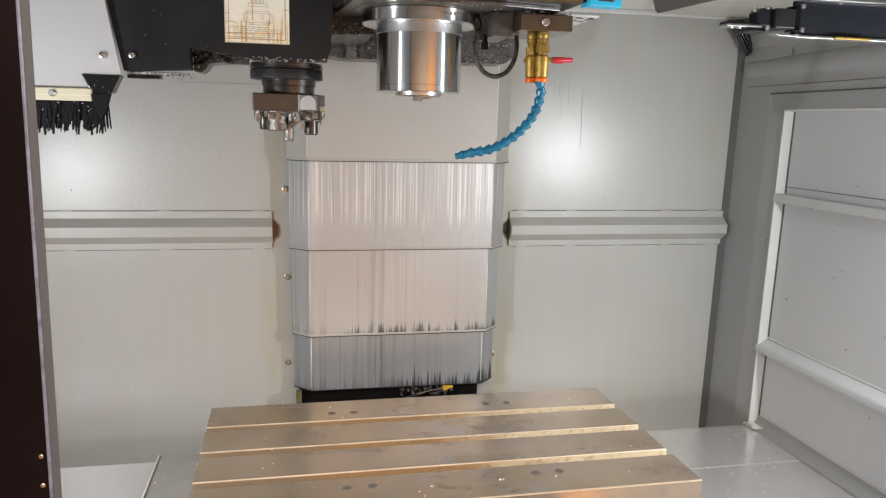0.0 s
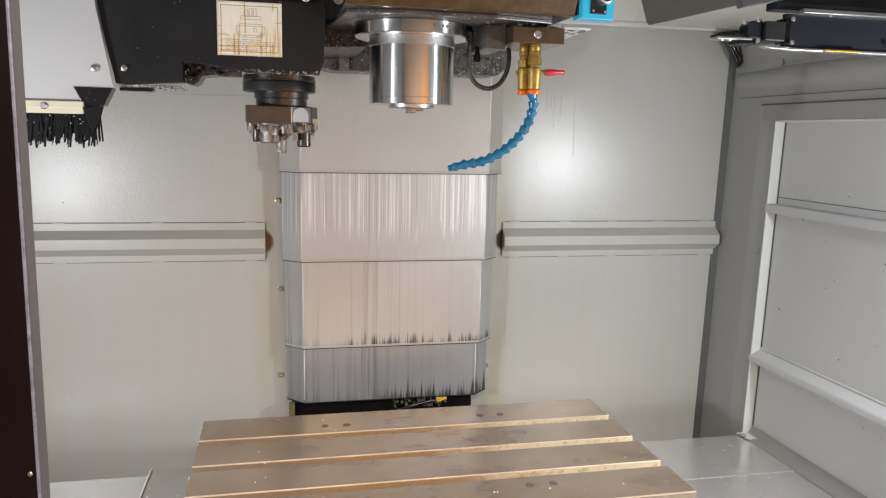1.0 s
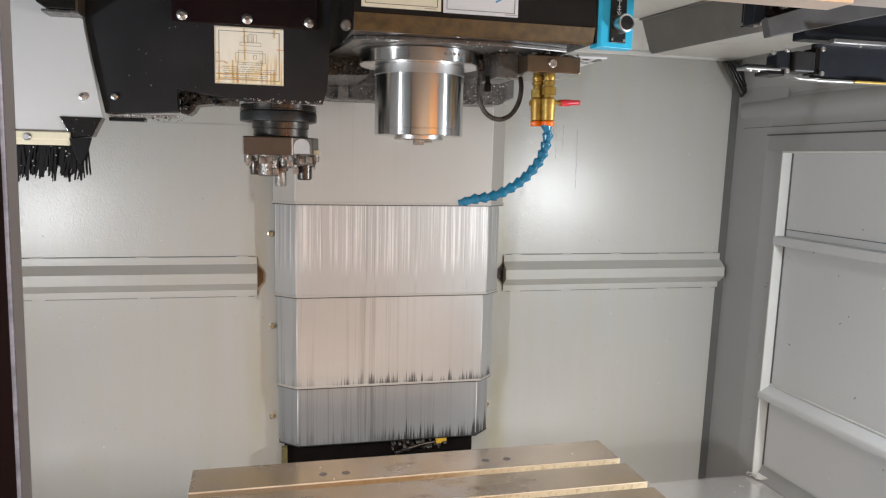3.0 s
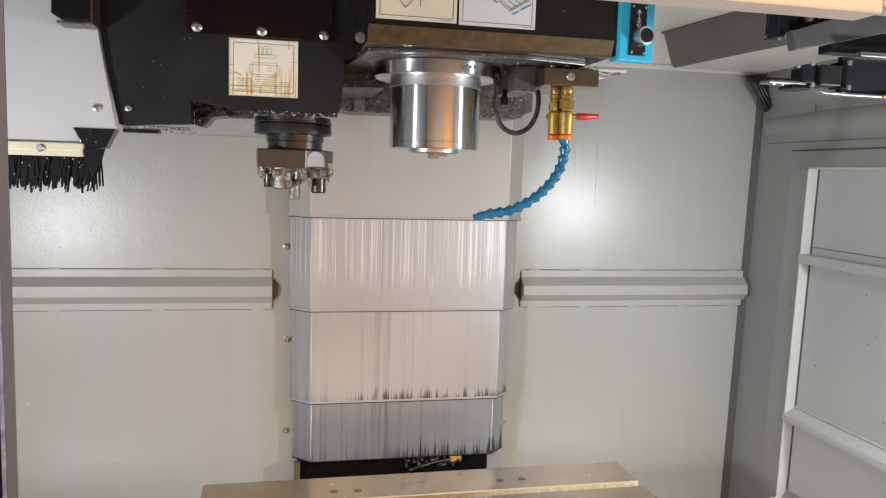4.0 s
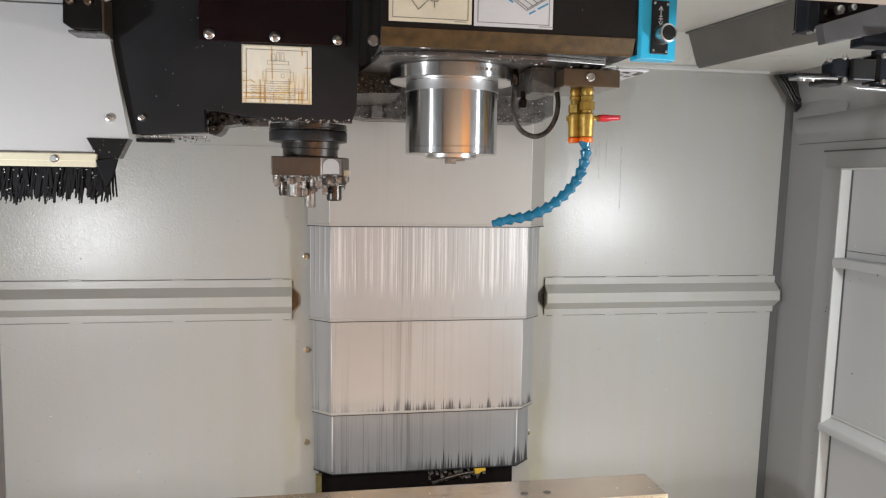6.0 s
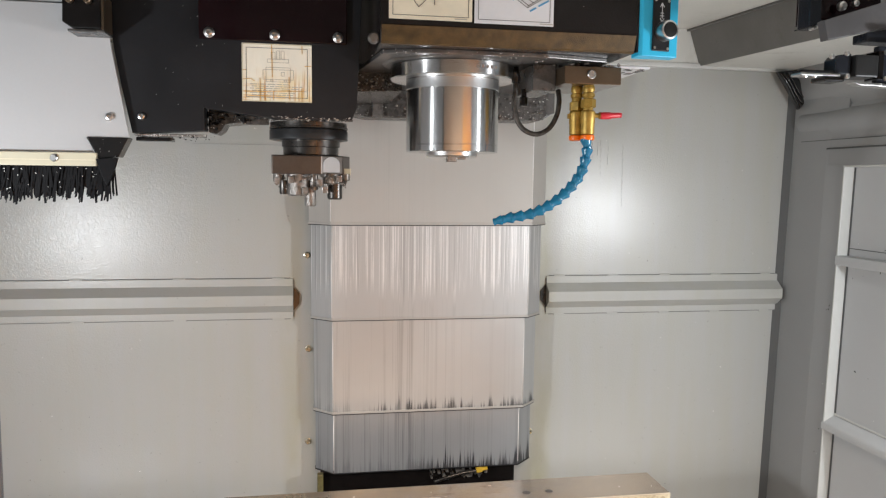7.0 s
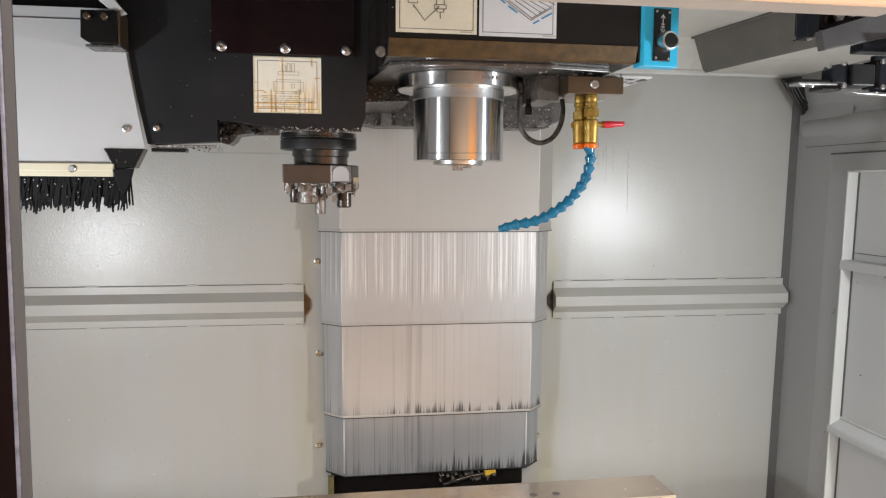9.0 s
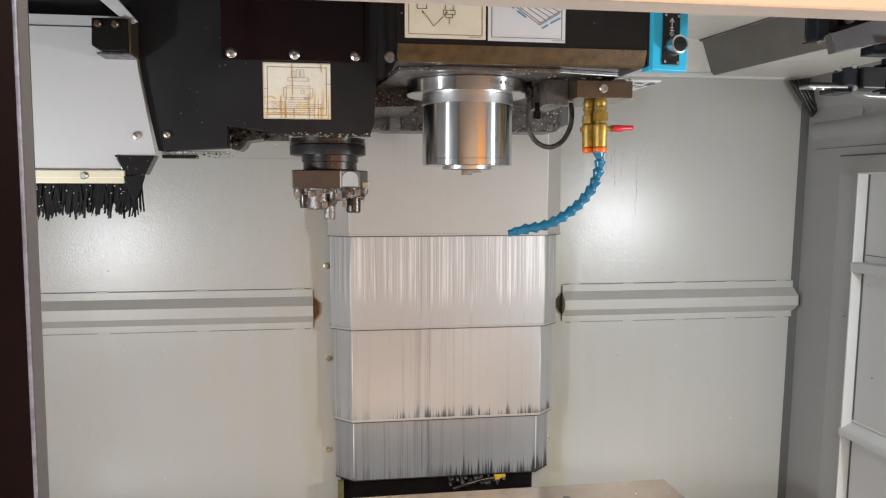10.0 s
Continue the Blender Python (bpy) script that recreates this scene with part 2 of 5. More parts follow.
def slot_iron(name):
    """Machined slot flank: brown film at one end, rust along the middle, the other end's brightness painted in cream.
    """
    m, t, p = nodes_of(name)
    x = axis_of(t, "X")
    along = mathn(t, "ADD", x, mathn(t, "MULTIPLY", noise_at(t, 20.0, 5.0, (1, 1, 3)), 0.22))
    col = mix(t, ramp(t, along, 0.22, 0.36), (0.26, 0.19, 0.125), (0.34, 0.215, 0.105))
    col = mix(t, ramp(t, along, 0.48, 0.66), col, (0.70, 0.60, 0.42))
    col = mix(t, ramp(t, noise_at(t, 120.0, 4.0), 0.5, 0.7, 0, 0.5), col, (0.22, 0.12, 0.05))
    t.links.new(col, p.inputs["Base Color"])
    p.inputs["Roughness"].default_value = 0.5
    p.inputs["Metallic"].default_value = 0.3
    MATS[name] = m
    return m


def stained_sticker(name, base):
    """Cream paper with rust that ran down from its lower lines."""
    m, t, p = nodes_of(name)
    z = axis_of(t, "Z")
    low = mathn(t, "MULTIPLY", ramp(t, z, 1.543, 1.512), ramp(t, z, 1.4955, 1.500, 0.6, 1.0))
    drips = mathn(t, "MULTIPLY", ramp(t, noise_at(t, 1.0, 2.0, (230, 1, 14)), 0.54, 0.70), low)
    bands = mathn(t, "MULTIPLY", ramp(t, noise_at(t, 1.0, 3.0, (22, 1, 330)), 0.53, 0.68), ramp(t, z, 1.524, 1.510))
    cloud = mathn(t, "MULTIPLY", ramp(t, noise_at(t, 75.0, 4.0), 0.42, 0.75), low)
    col = mix(t, ramp(t, noise_at(t, 40.0, 3.0), 0.3, 0.7), tuple(c * 0.95 for c in base), base)
    col = mix(t, mathn(t, "MULTIPLY", cloud, 0.75), col, (0.86, 0.62, 0.16))
    col = mix(t, mathn(t, "MULTIPLY", bands, 0.85), col, (0.70, 0.38, 0.05))
    col = mix(t, mathn(t, "MULTIPLY", drips, 0.95), col, (0.55, 0.25, 0.03))
    t.links.new(col, p.inputs["Base Color"])
    p.inputs["Roughness"].default_value = 0.45
    MATS[name] = m
    return m


STICKER = stained_sticker("rusty_cream_sticker", (0.90, 0.845, 0.71))
RISER = mat("riser_grey", (0.21, 0.207, 0.20), 0.4, vary=0.12, scale=12, stain=(0.16, 0.155, 0.14))
for _n, _v in (("black_enamel", 0.35), ("black_head_enamel", 0.3), ("dark_maroon_acrylic", 0.3)):
    MATS[_n].node_tree.nodes["Principled BSDF"].inputs["Specular IOR Level"].default_value = _v
YELLOW = mat("yellow_fitting", (0.60, 0.38, 0.04), 0.4, vary=0.2)
STAINLESS = mat("stainless_sheet", (0.78, 0.765, 0.755), 0.24, 0.7, vary=0.08, scale=4, grain=1.0, relief=0.05, stretch=(60, 500, 60))
IRON = cast_iron("table_iron")
SLOT = slot_iron("slot_flank_iron")
LIP = mat("worn_slot_lip", (0.60, 0.49, 0.37), 0.45, 0.3, vary=0.2, scale=40)
DOORBLK = mat("dark_door_enamel", (0.0075, 0.0045, 0.0065), 0.40, vary=0.3, scale=8, relief=0.1)
# Worn edge; the blue light along it is put into the base colour.
WORNLIT = mat("worn_edge_blue_light", (0.24, 0.31, 0.48), 0.32, 0.3, vary=0.4, scale=120)
BARPAINT = mat("front_frame_enamel", (0.62, 0.58, 0.53), 0.35, vary=0.08, scale=5)
ROOM = mat("workshop_wall", (0.52, 0.44, 0.37), 0.7, vary=0.1, scale=1.5)
# Orange for unseen walls, added as a warm reflection on the spindle.
ROOMORANGE = mat("orange_reflector_wall", (0.92, 0.55, 0.21), 0.7, vary=0.1, scale=1.5)
LINING = mat("grey_lining_enamel", (0.085, 0.105, 0.138), 0.45, vary=0.12, scale=10)
TRACK = mat("dark_grey_track", (0.095, 0.092, 0.094), 0.38, vary=0.2, scale=20)
UNDER = mat("oily_bright_casting", (0.24, 0.232, 0.225), 0.36, 0.8, vary=0.4, scale=38, grain=420, relief=0.25, stain=(0.07, 0.065, 0.06))
SWARF = mat("chip_speckled_casting", (0.10, 0.094, 0.088), 0.22, 0.5, vary=0.8, scale=150, grain=420, relief=1.0, stain=(0.20, 0.185, 0.17))
# Brown that paints a warm reflection on the black casing edge.
BANDREFLECT = mat("reflected_bronze_tone", (0.096, 0.057, 0.018), 0.38, 0.35, vary=0.45, scale=80, grain=1000, relief=0.6)
MATS["dark_door_enamel"].node_tree.nodes["Principled BSDF"].inputs["Specular IOR Level"].default_value = 0.12
ROOMFLOOR = mat("workshop_floor", (0.36, 0.27, 0.18), 0.5, vary=0.2, scale=3)
PLATE_MATS = [
    way_steel("way_plate_plain", (0.50, 0.475, 0.44), 0.52, streaks=0.10, metal=0.2),
    way_steel("way_plate_scratched", (0.52, 0.518, 0.512), 0.47, light_band=(1.17, 1.302), streaks=0.15, clean=1.0),
    way_steel("way_plate_rubbed", (0.575, 0.58, 0.575), 0.38, rub=0.85, rub_z=0.926, rub_h=0.12, rub_x=0.20, streaks=0.50),
    way_steel("way_plate_dark", (0.445, 0.46, 0.475), 0.32, rub=0.95, rub_z=0.804, rub_h=0.15, rub_x=0.31, streaks=0.85, clean=0.35),
]


# ---- mesh helpers ----
def box_bm(x0, x1, y0, y1, z0, z1, bevel=0.0, bm=None):
    own = bmesh.new()
    bmesh.ops.create_cube(own, size=1.0)
    for v in own.verts:
        v.co = Vector((x0 + (v.co.x + 0.5) * (x1 - x0), y0 + (v.co.y + 0.5) * (y1 - y0), z0 + (v.co.z + 0.5) * (z1 - z0)))
    if bevel:
        bmesh.ops.bevel(own, geom=own.edges[:], offset=bevel, segments=2, affect="EDGES", profile=0.6)
    return own if bm is None else merge(bm, own)


def merge(bm, other):
    me = bpy.data.meshes.new("tmp")
    other.to_mesh(me)
    other.free()
    bm.from_mesh(me)
    bpy.data.meshes.remove(me)
    return bm


def prism_bm(poly, axis, lo, hi, bevel=0.0, bm=None):
    """poly in the two axes other than axis (x: y,z; y: x,z; z: x,y)."""
    own = bmesh.new()

    def at(a, b, c):
        return {"x": (c, a, b), "y": (a, c, b), "z": (a, b, c)}[axis]
    ring0 = [own.verts.new(at(a, b, lo)) for a, b in poly]
    ring1 = [own.verts.new(at(a, b, hi)) for a, b in poly]
    own.faces.new(ring0), own.faces.new(ring1)
    for i in range(len(poly)):
        j = (i + 1) % len(poly)
        own.faces.new((ring0[i], ring0[j], ring1[j], ring1[i]))
    bmesh.ops.recalc_face_normals(own, faces=own.faces[:])
    if bevel:
        bmesh.ops.bevel(own, geom=own.edges[:], offset=bevel, segments=2, affect="EDGES", profile=0.6)
    return own if bm is None else merge(bm, own)


def softened(bm, limit=0.6):
    """Smooth shading, with every edge over limit radians kept sharp."""
    for f in bm.faces:
        f.smooth = True
    for e in bm.edges:
        e.smooth = len(e.link_faces) == 2 and e.calc_face_angle(0) < limit
    return bm


def lathe_bm(profile, seg=40, m=None, bm=None):
    """profile: (radius, height) pairs round the z axis, closed at its ends; m places it."""
    own = bmesh.new()
    rings = []
    for r, z in profile:
        rings.append([own.verts.new((r * math.cos(2 * math.pi * k / seg), r * math.sin(2 * math.pi * k / seg), z)) for k in range(seg)])
    for a, b in zip(rings, rings[1:]):
        for k in range(seg):
            own.faces.new((a[k], a[(k + 1) % seg], b[(k + 1) % seg], b[k]))
    own.faces.new(rings[0]), own.faces.new(rings[-1])
    bmesh.ops.recalc_face_normals(own, faces=own.faces[:])
    for f in own.faces:
        f.smooth = len(f.verts) == 4
    for e in own.edges:
        if len(e.link_faces) == 2 and e.calc_face_angle(0) > 0.6:
            e.smooth = False
    if m is not None:
        own.transform(m)
    return own if bm is None else merge(bm, own)


def tube_bm(points, r, seg=12, bm=None):
    own = bmesh.new()
    pts = [Vector(p) for p in points]
    rings = []
    up = Vector((0, 1, 0.013))
    for i, p in enumerate(pts):
        d = (pts[min(i + 1, len(pts) - 1)] - pts[max(i - 1, 0)]).normalized()
        u = d.cross(up).normalized()
        w = u.cross(d)
        rings.append([own.verts.new(p + r * (math.cos(2 * math.pi * k / seg) * u + math.sin(2 * math.pi * k / seg) * w)) for k in range(seg)])
    for a, b in zip(rings, rings[1:]):
        for k in range(seg):
            own.faces.new((a[k], a[(k + 1) % seg], b[(k + 1) % seg], b[k])).smooth = True
    own.faces.new(rings[0]), own.faces.new(rings[-1])
    bmesh.ops.recalc_face_normals(own, faces=own.faces[:])
    return own if bm is None else merge(bm, own)


def smooth_path(keys, n):
    """Catmull-Rom through keys."""
    k = [Vector(p) for p in keys]
    k = [2 * k[0] - k[1]] + k + [2 * k[-1] - k[-2]]
    out = []
    for i in range(n):
        s = i / (n - 1) * (len(k) - 3)
        j = min(int(s), len(k) - 4)
        f = s - j
        a, b, c, d = k[j:j + 4]
        out.append(0.5 * (2 * b + (c - a) * f + (2 * a - 5 * b + 4 * c - d) * f * f + (3 * b - a - 3 * c + d) * f ** 3))
    return out


def link(name, bm, material):
    me = bpy.data.meshes.new(name)
    bm.to_mesh(me)
    bm.free()
    me.materials.append(material)
    return new(name, me)


def thing(name, base, label, category, group="", kind=""):
    ob = new(name)
    ob.empty_display_size = 0.02
    ob.location = base
    return tagged(ob, label, category, group, kind)


FINE = ("print", "drawing", "chips", "residue", "rust", "mark", "border")


def part(name, bm, material, parent, label=""):
    ob = link(name, bm, material)
    if name in FINE:
        tagged(ob, kind="stuff")
    ob.parent = parent
    base = Matrix.Translation(parent.location) if parent.type == "EMPTY" else Matrix()
    ob.matrix_parent_inverse = base.inverted()
    if label:
        tagged(ob, label)
    return ob


def solid(name, bm, material, label, category, group="", kind=""):
    return tagged(link(name, bm, material), label, category, group, kind)


def structure(name, bm, material, label="", category=""):
    return tagged(link(name, bm, material), label, category, kind="structure")

def lump(bm, rnd, at, size):
    """An uneven little clod: a five-sided double cone with jittered corners."""
    def put(a, r, h):
        j = 0.55 + rnd.random() * 0.9
        return bm.verts.new((at[0] + size * r * j * math.cos(a), at[1] + size * r * j * math.sin(a) * 0.7, at[2] + size * h * j))
    a0 = rnd.random() * 6.28
    ring = [put(a0 + k * 1.2566, 1.0, (rnd.random() - 0.5) * 0.6) for k in range(5)]
    top, low = put(0, 0.1, 0.8), put(0, 0.1, -0.8)
    for k in range(5):
        bm.faces.new((ring[k], ring[(k + 1) % 5], top))
        bm.faces.new((ring[(k + 1) % 5], ring[k], low))


# ---- enclosure ----
structure("floor", box_bm(-0.75, 1.35, 0.72, 1.84, 0.56, 0.60), STAINLESS, "steel base tray under the machine table", "floor")
wall = structure("wall_north", box_bm(-0.75, 1.20, 1.810, 1.835, 0.60, 1.648), WALL, "grey-green enamelled back wall of the enclosure", "wall")


def rib(x0, x1, end):
    """A pressed trapezoid rib on its own thin backing plate, with a dark patch at one end."""
    plate = box_bm(x0, x1, 1.8065, 1.8105, 1.106, 1.189, 0.0012)
    part("rib_plate", plate, WALL, wall)
    prof = [(1.807, 1.174), (1.785, 1.157), (1.785, 1.136), (1.807, 1.119)]
    part("rib", prism_bm(prof, "x", x0, x1), WALL, wall)
    lo, hi = (x1, x1 + 0.012) if end > 0 else (x0 - 0.012, x0)
    hexa = [(lo, 1.172), (lo, 1.122), (hi, 1.137), (hi, 1.157)] if end > 0 else [(hi, 1.172), (hi, 1.122), (lo, 1.137), (lo, 1.157)]
    part("rib_end", prism_bm(hexa, "y", 1.8060, 1.8095), DARKST if end < 0 else BRONZE, wall, "dark hexagonal patch at the end of the rib")
    for z in (1.1896, 1.1052):
        part("gap", box_bm(x0 + 0.006, x1 - 0.006, 1.8085, 1.8098, z - 0.0004, z + 0.0005), GREYDK, wall)
    inner = x1 if end > 0 else x0
    part("gap", box_bm(inner - 0.0005, inner + 0.0005, 1.8060, 1.8098, 1.110, 1.185), GREYDK, wall)
    for k in range(5):
        x = x0 + 0.03 + (x1 - x0 - 0.06) * k / 4
        for z in (1.1895, 1.1045):
            part("weld", box_bm(x - 0.012, x + 0.012, 1.8072, 1.8102, z - 0.0018, z + 0.0018, 0.0008), WALL, wall)


rib(-0.75, 0.083, 1)
rib(0.620, 1.168, -1)

part("gap", box_bm(-0.11, 0.114, 1.8085, 1.8096, 1.4582, 1.4589), WING, wall)

# side wall with its recess, rails and folds
side = structure("wall_east", box_bm(1.208, 1.25, 0.72, 1.632, 0.60, 1.4325), GREY, "grey enamelled side wall with a recessed panel", "wall")
part("corner_panel", prism_bm([(1.1825, 1.815), (1.1825, 1.684), (1.1870, 1.6322), (1.25, 1.6322), (1.25, 1.815)], "z", 0.60, 1.640), GREYSHADE, side, "corner panel with shade in its grey")
part("jamb", box_bm(1.184, 1.2075, 1.6275, 1.6315, 0.703, 1.432, 0.0012), PALE, side, "recess edge with its light painted in")
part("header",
     softened(prism_bm([(1.1830, 1.4325), (1.25, 1.4325), (1.25, 1.66), (1.166, 1.66), (1.172, 1.606), (1.180, 1.580), (1.1925, 1.5575), (1.190, 1.5500), (1.183, 1.5450), (1.1775, 1.5395), (1.1745, 1.5330), (1.1740, 1.5260), (1.1755, 1.5190), (1.1790, 1.5125), (1.1825, 1.5075), (1.1835, 1.499)], "y", 0.72, 1.780)), GREYSHADE, side, "rolled header with shade in its grey")
part("header_lip", box_bm(1.1835, 1.207, 0.72, 1.632, 1.4285, 1.4322, 0.001), PALE, side)
part("groove", box_bm(1.1815, 1.188, 0.72, 1.684, 1.4660, 1.4692), GREYDK, side)
part("groove", box_bm(1.1818, 1.188, 0.72, 1.770, 1.4850, 1.4862), GREYDK, side)
# Dark strip paints in the shade where side and back wall meet.
part("corner_seal", prism_bm([(1.1690, 1.8095), (1.1824, 1.7985), (1.1824, 1.8095)], "z", 0.60, 1.62), GREYDK, side, "dark strip for the shade in the corner")
part("rail", box_bm(1.183, 1.2075, 0.72, 1.634, 1.2290, 1.2490, 0.003), GREY, side)
part("rail", softened(prism_bm([(1.1835, 0.885), (1.1830, 0.8870), (1.1830, 0.8975), (1.1842, 0.9005), (1.1870, 0.9025), (1.2075, 0.9140), (1.2075, 0.885)], "y", 0.72, 1.634)), GREY, side)
# Dark strips draw in the shade beside the jamb and under the rails.
part("seam", box_bm(1.2058, 1.2085, 1.6242, 1.6268, 0.9190, 1.4280), GREYDK, side)
part("seam", box_bm(1.2058, 1.2085, 1.6242, 1.6268, 0.7300, 0.8820), GREYDK, side)
for z in (1.2268, 0.8826):
    part("seam", box_bm(1.2060, 1.2085, 0.72, 1.627, z, z + 0.0018), GREYDK, side)
part("seam", box_bm(1.2065, 1.2085, 0.72, 1.627, 1.2632, 1.2645), GREYDK, side)
part("rail_lip", box_bm(1.2050, 1.2075, 0.72, 1.627, 0.9145, 0.9180, 0.0008), PALE, side)
part("sill", prism_bm([(1.190, 0.6900), (1.2075, 0.6900), (1.2075, 0.729), (1.204, 0.7225), (1.190, 0.7015)], "y", 0.72, 1.626), GREYSHADE, side, "sloping sill with shade in its grey")
part("gusset", prism_bm([(1.1845, 1.612), (1.2070, 1.612), (1.2070, 1.560), (1.1925, 1.603)], "z", 0.7032, 0.7120, 0.001), PALE, side, "pale folded gusset at the foot of the jamb")
part("jamb_foot", box_bm(1.184, 1.2050, 1.612, 1.6270, 0.7025, 0.712, 0.001), PALE, side)

lean = Matrix(((1, 0, 0.0235, -0.0235 * 1.43), (0, 1, 0, 0), (0, 0, 1, 0), (0, 0, 0, 1)))
for ob in (side, *side.children):
    ob.data.transform(lean)

structure("wall_west", box_bm(-0.78, -0.75, 0.70, 1.835, 0.56, 2.05), GREY, "grey enamelled side wall", "wall")

# top of the enclosure
structure("ceiling", box_bm(0.40, 1.23, 0.72, 1.80, 1.722, 1.742), CEIL, "beige enamelled roof sheet", "ceiling")
# Black sheet added where the open top is only dark.
structure("ceiling_upper", box_bm(-0.78, 0.40, 0.70, 1.835, 2.03, 2.05), BLACK, "black sheet in place of the dark open top", "ceiling")
structure("wall_north_upper", box_bm(-0.75, 1.20, 1.800, 1.830, 1.650, 2.03), CEIL, "light upper strip of the back wall", "wall")
structure("ceiling_ledge", prism_bm([(0.953, 1.800), (1.23, 1.800), (1.23, 0.72), (1.075, 0.72)], "z", 1.645, 1.650), CEIL, "beige ledge under the roof", "ceiling")
def leaning(bm, z0, shift):
    """Moves all that lies above z0 sideways."""
    for v in bm.verts:
        if v.co.z > z0:
            v.co.x += shift
    return bm


structure("ceiling_riser", leaning(prism_bm([(0.950, 1.799), (0.956, 1.799), (1.080, 0.72), (1.074, 0.72)], "z", 1.6455, 1.7215), 1.70, -0.026), RISER, "grey vertical riser between ledge and roof", "ceiling")
structure("ceiling_bead", prism_bm([(0.918, 1.799), (0.9235, 1.799), (1.0475, 0.72), (1.042, 0.72)], "z", 1.7175, 1.7215), RISER, "grey bead along the roof edge", "trim")
structure("trim", box_bm(0.60, 1.16, 1.795, 1.8095, 1.640, 1.6505, 0.002), PALE, "pale fold along the top of the back wall", "trim")

# front of the enclosure with its door opening
structure("wall_south_left", box_bm(-0.80, -0.0475, 0.690, 0.7065, 0.0, 2.05), DOORBLK, "dark enamelled front panel beside the opening", "wall")
structure("door_edge", box_bm(-0.0476, -0.0450, 0.6885, 0.6925, 0.70, 2.05, 0.0010), WORNLIT, "worn edge of the door frame, blue light in its colour", "trim")
structure("door_lining", prism_bm([(-0.0449, 0.6895), (-0.0397, 0.6895), (-0.0405, 0.6930), (-0.0449, 0.6930)], "z", 0.7205, 2.05), LINING, "grey inner lining of the door frame", "trim")
# Unseen light sheets, added so their bounce brightens interior and spindle.
structure("wall_south_lining", box_bm(-0.75, -0.052, 0.7175, 0.7215, 0.60, 2.03), COVER, "unseen light grey lining added to brighten the interior", "wall")
structure("wall_south_lining_low", box_bm(-0.04, 0.78, 0.7175, 0.7215, 0.60, 0.72), COVER, "unseen light grey lining added to brighten the interior", "wall")
structure("wall_south_bottom", box_bm(-0.0440, 0.78, 0.690, 0.717, 0.0, 0.72), DOORBLK, "dark enamelled panel under the opening", "wall")
structure("wall_south_right", box_bm(0.78, 1.35, 0.690, 0.717, 0.0, 2.05), COVER, "light front panel beside the opening", "wall")
structure("wall_south_top", box_bm(-0.0405, 0.51, 0.690, 0.717, 1.5165, 2.05, 0.002), BARPAINT, "beige enamelled bar over the door opening", "wall")
structure("wall_south_top_right", box_bm(0.5105, 0.78, 0.690, 0.717, 1.5215, 2.05, 0.002), COVER, "light grey bar over the door opening", "wall")

for z in (1.1452, 1.1231):
    solid("door_screw", lathe_bm([(0.0017, 0), (0.0017, 0.0005), (0.0011, 0.0010), (0.0005, 0.0010)], 12, pose(-0.0516, 0.6898, z, 90, 0, 0)), BRIGHT,
          "small bright screw in the dark door panel", "screw", "door screws")

# unseen workshop behind the camera, orange walls added to reflect in the spindle
structure("wall_room_south", box_bm(-2.0, 1.15, -1.7, -1.6, 0, 2.7), ROOM, "plain warm workshop wall", "wall")
structure("wall_room_south_east", box_bm(1.15, 2.6, -1.7, -1.6, 0, 2.7), ROOMORANGE, "unseen orange wall added to reflect in the spindle", "wall")
structure("wall_room_west", box_bm(-2.1, -2.0, -1.6, 0.69, 0, 2.7), ROOM, "plain warm workshop wall", "wall")
structure("wall_room_east", box_bm(2.6, 2.7, -1.6, 0.69, 0, 2.7), ROOMORANGE, "plain warm workshop wall", "wall")
structure("ceiling_room", box_bm(-2.0, 2.6, -1.6, 0.69, 2.6, 2.7), ROOM, "plain workshop ceiling", "ceiling")
structure("floor_room", box_bm(-2.0, 2.6, -1.6, 0.69, -0.1, 0.0), ROOMFLOOR, "plain workshop floor", "floor")
structure("wall_room_north_left", box_bm(-2.0, -0.80, 0.690, 0.717, 0, 2.7), ROOM, "plain workshop wall", "wall")
structure("wall_room_north_right", box_bm(1.35, 2.6, 0.690, 0.717, 0, 2.7), ROOM, "plain workshop wall", "wall")
structure("wall_room_north_top", box_bm(-0.80, 1.35, 0.690, 0.717, 2.05, 2.7), ROOM, "plain workshop wall", "wall")

# the two lamps of the enclosure
for x, z, s in ((1.175, 1.29, 1), (-0.645, 1.21, -1)):
    lamp = thing("work_light", (x, 0.78, z - 0.09), "white machine work light on the front corner", "lamp", "work lights")
    part("housing", box_bm(x - 0.05, x + 0.05, 0.72, 0.775, z - 0.09, z + 0.09, 0.006), COVER, lamp)

# ---- floor covers ----
for x0, x1, lab in ((0.62, 1.176, "brushed stainless cover sheet beside the table"), (-0.745, -0.02, "brushed stainless cover sheet beside the table")):
    cov = thing("way_cover", ((x0 + x1) / 2, 1.4, 0.60), lab, "cover", "floor way covers")
    part("sheet", box_bm(x0, x1, 1.4505, 1.643, 0.694, 0.700, 0.0015), STAINLESS, cov)
    part("sheet", box_bm(x0, x1, 0.73, 1.4500, 0.692, 0.6990, 0.0004), STAINLESS, cov)
    part("apron", box_bm(x0, x1, 1.638, 1.643, 0.600, 0.6935, 0.001), STAINLESS, cov)
wing = thing("table_wing", (-0.07, 1.3, 0.700), "grey sheet-metal wing beside the table with scattered chips", "cover")
part("tray", box_bm(-0.105, -0.027, 1.00, 1.447, 0.7965, 0.800, 0.001), WING, wing)
part("lip", box_bm(-0.1085, -0.1055, 1.00, 1.447, 0.7005, 0.8025, 0.001), PALE, wing, "pale edge lip")
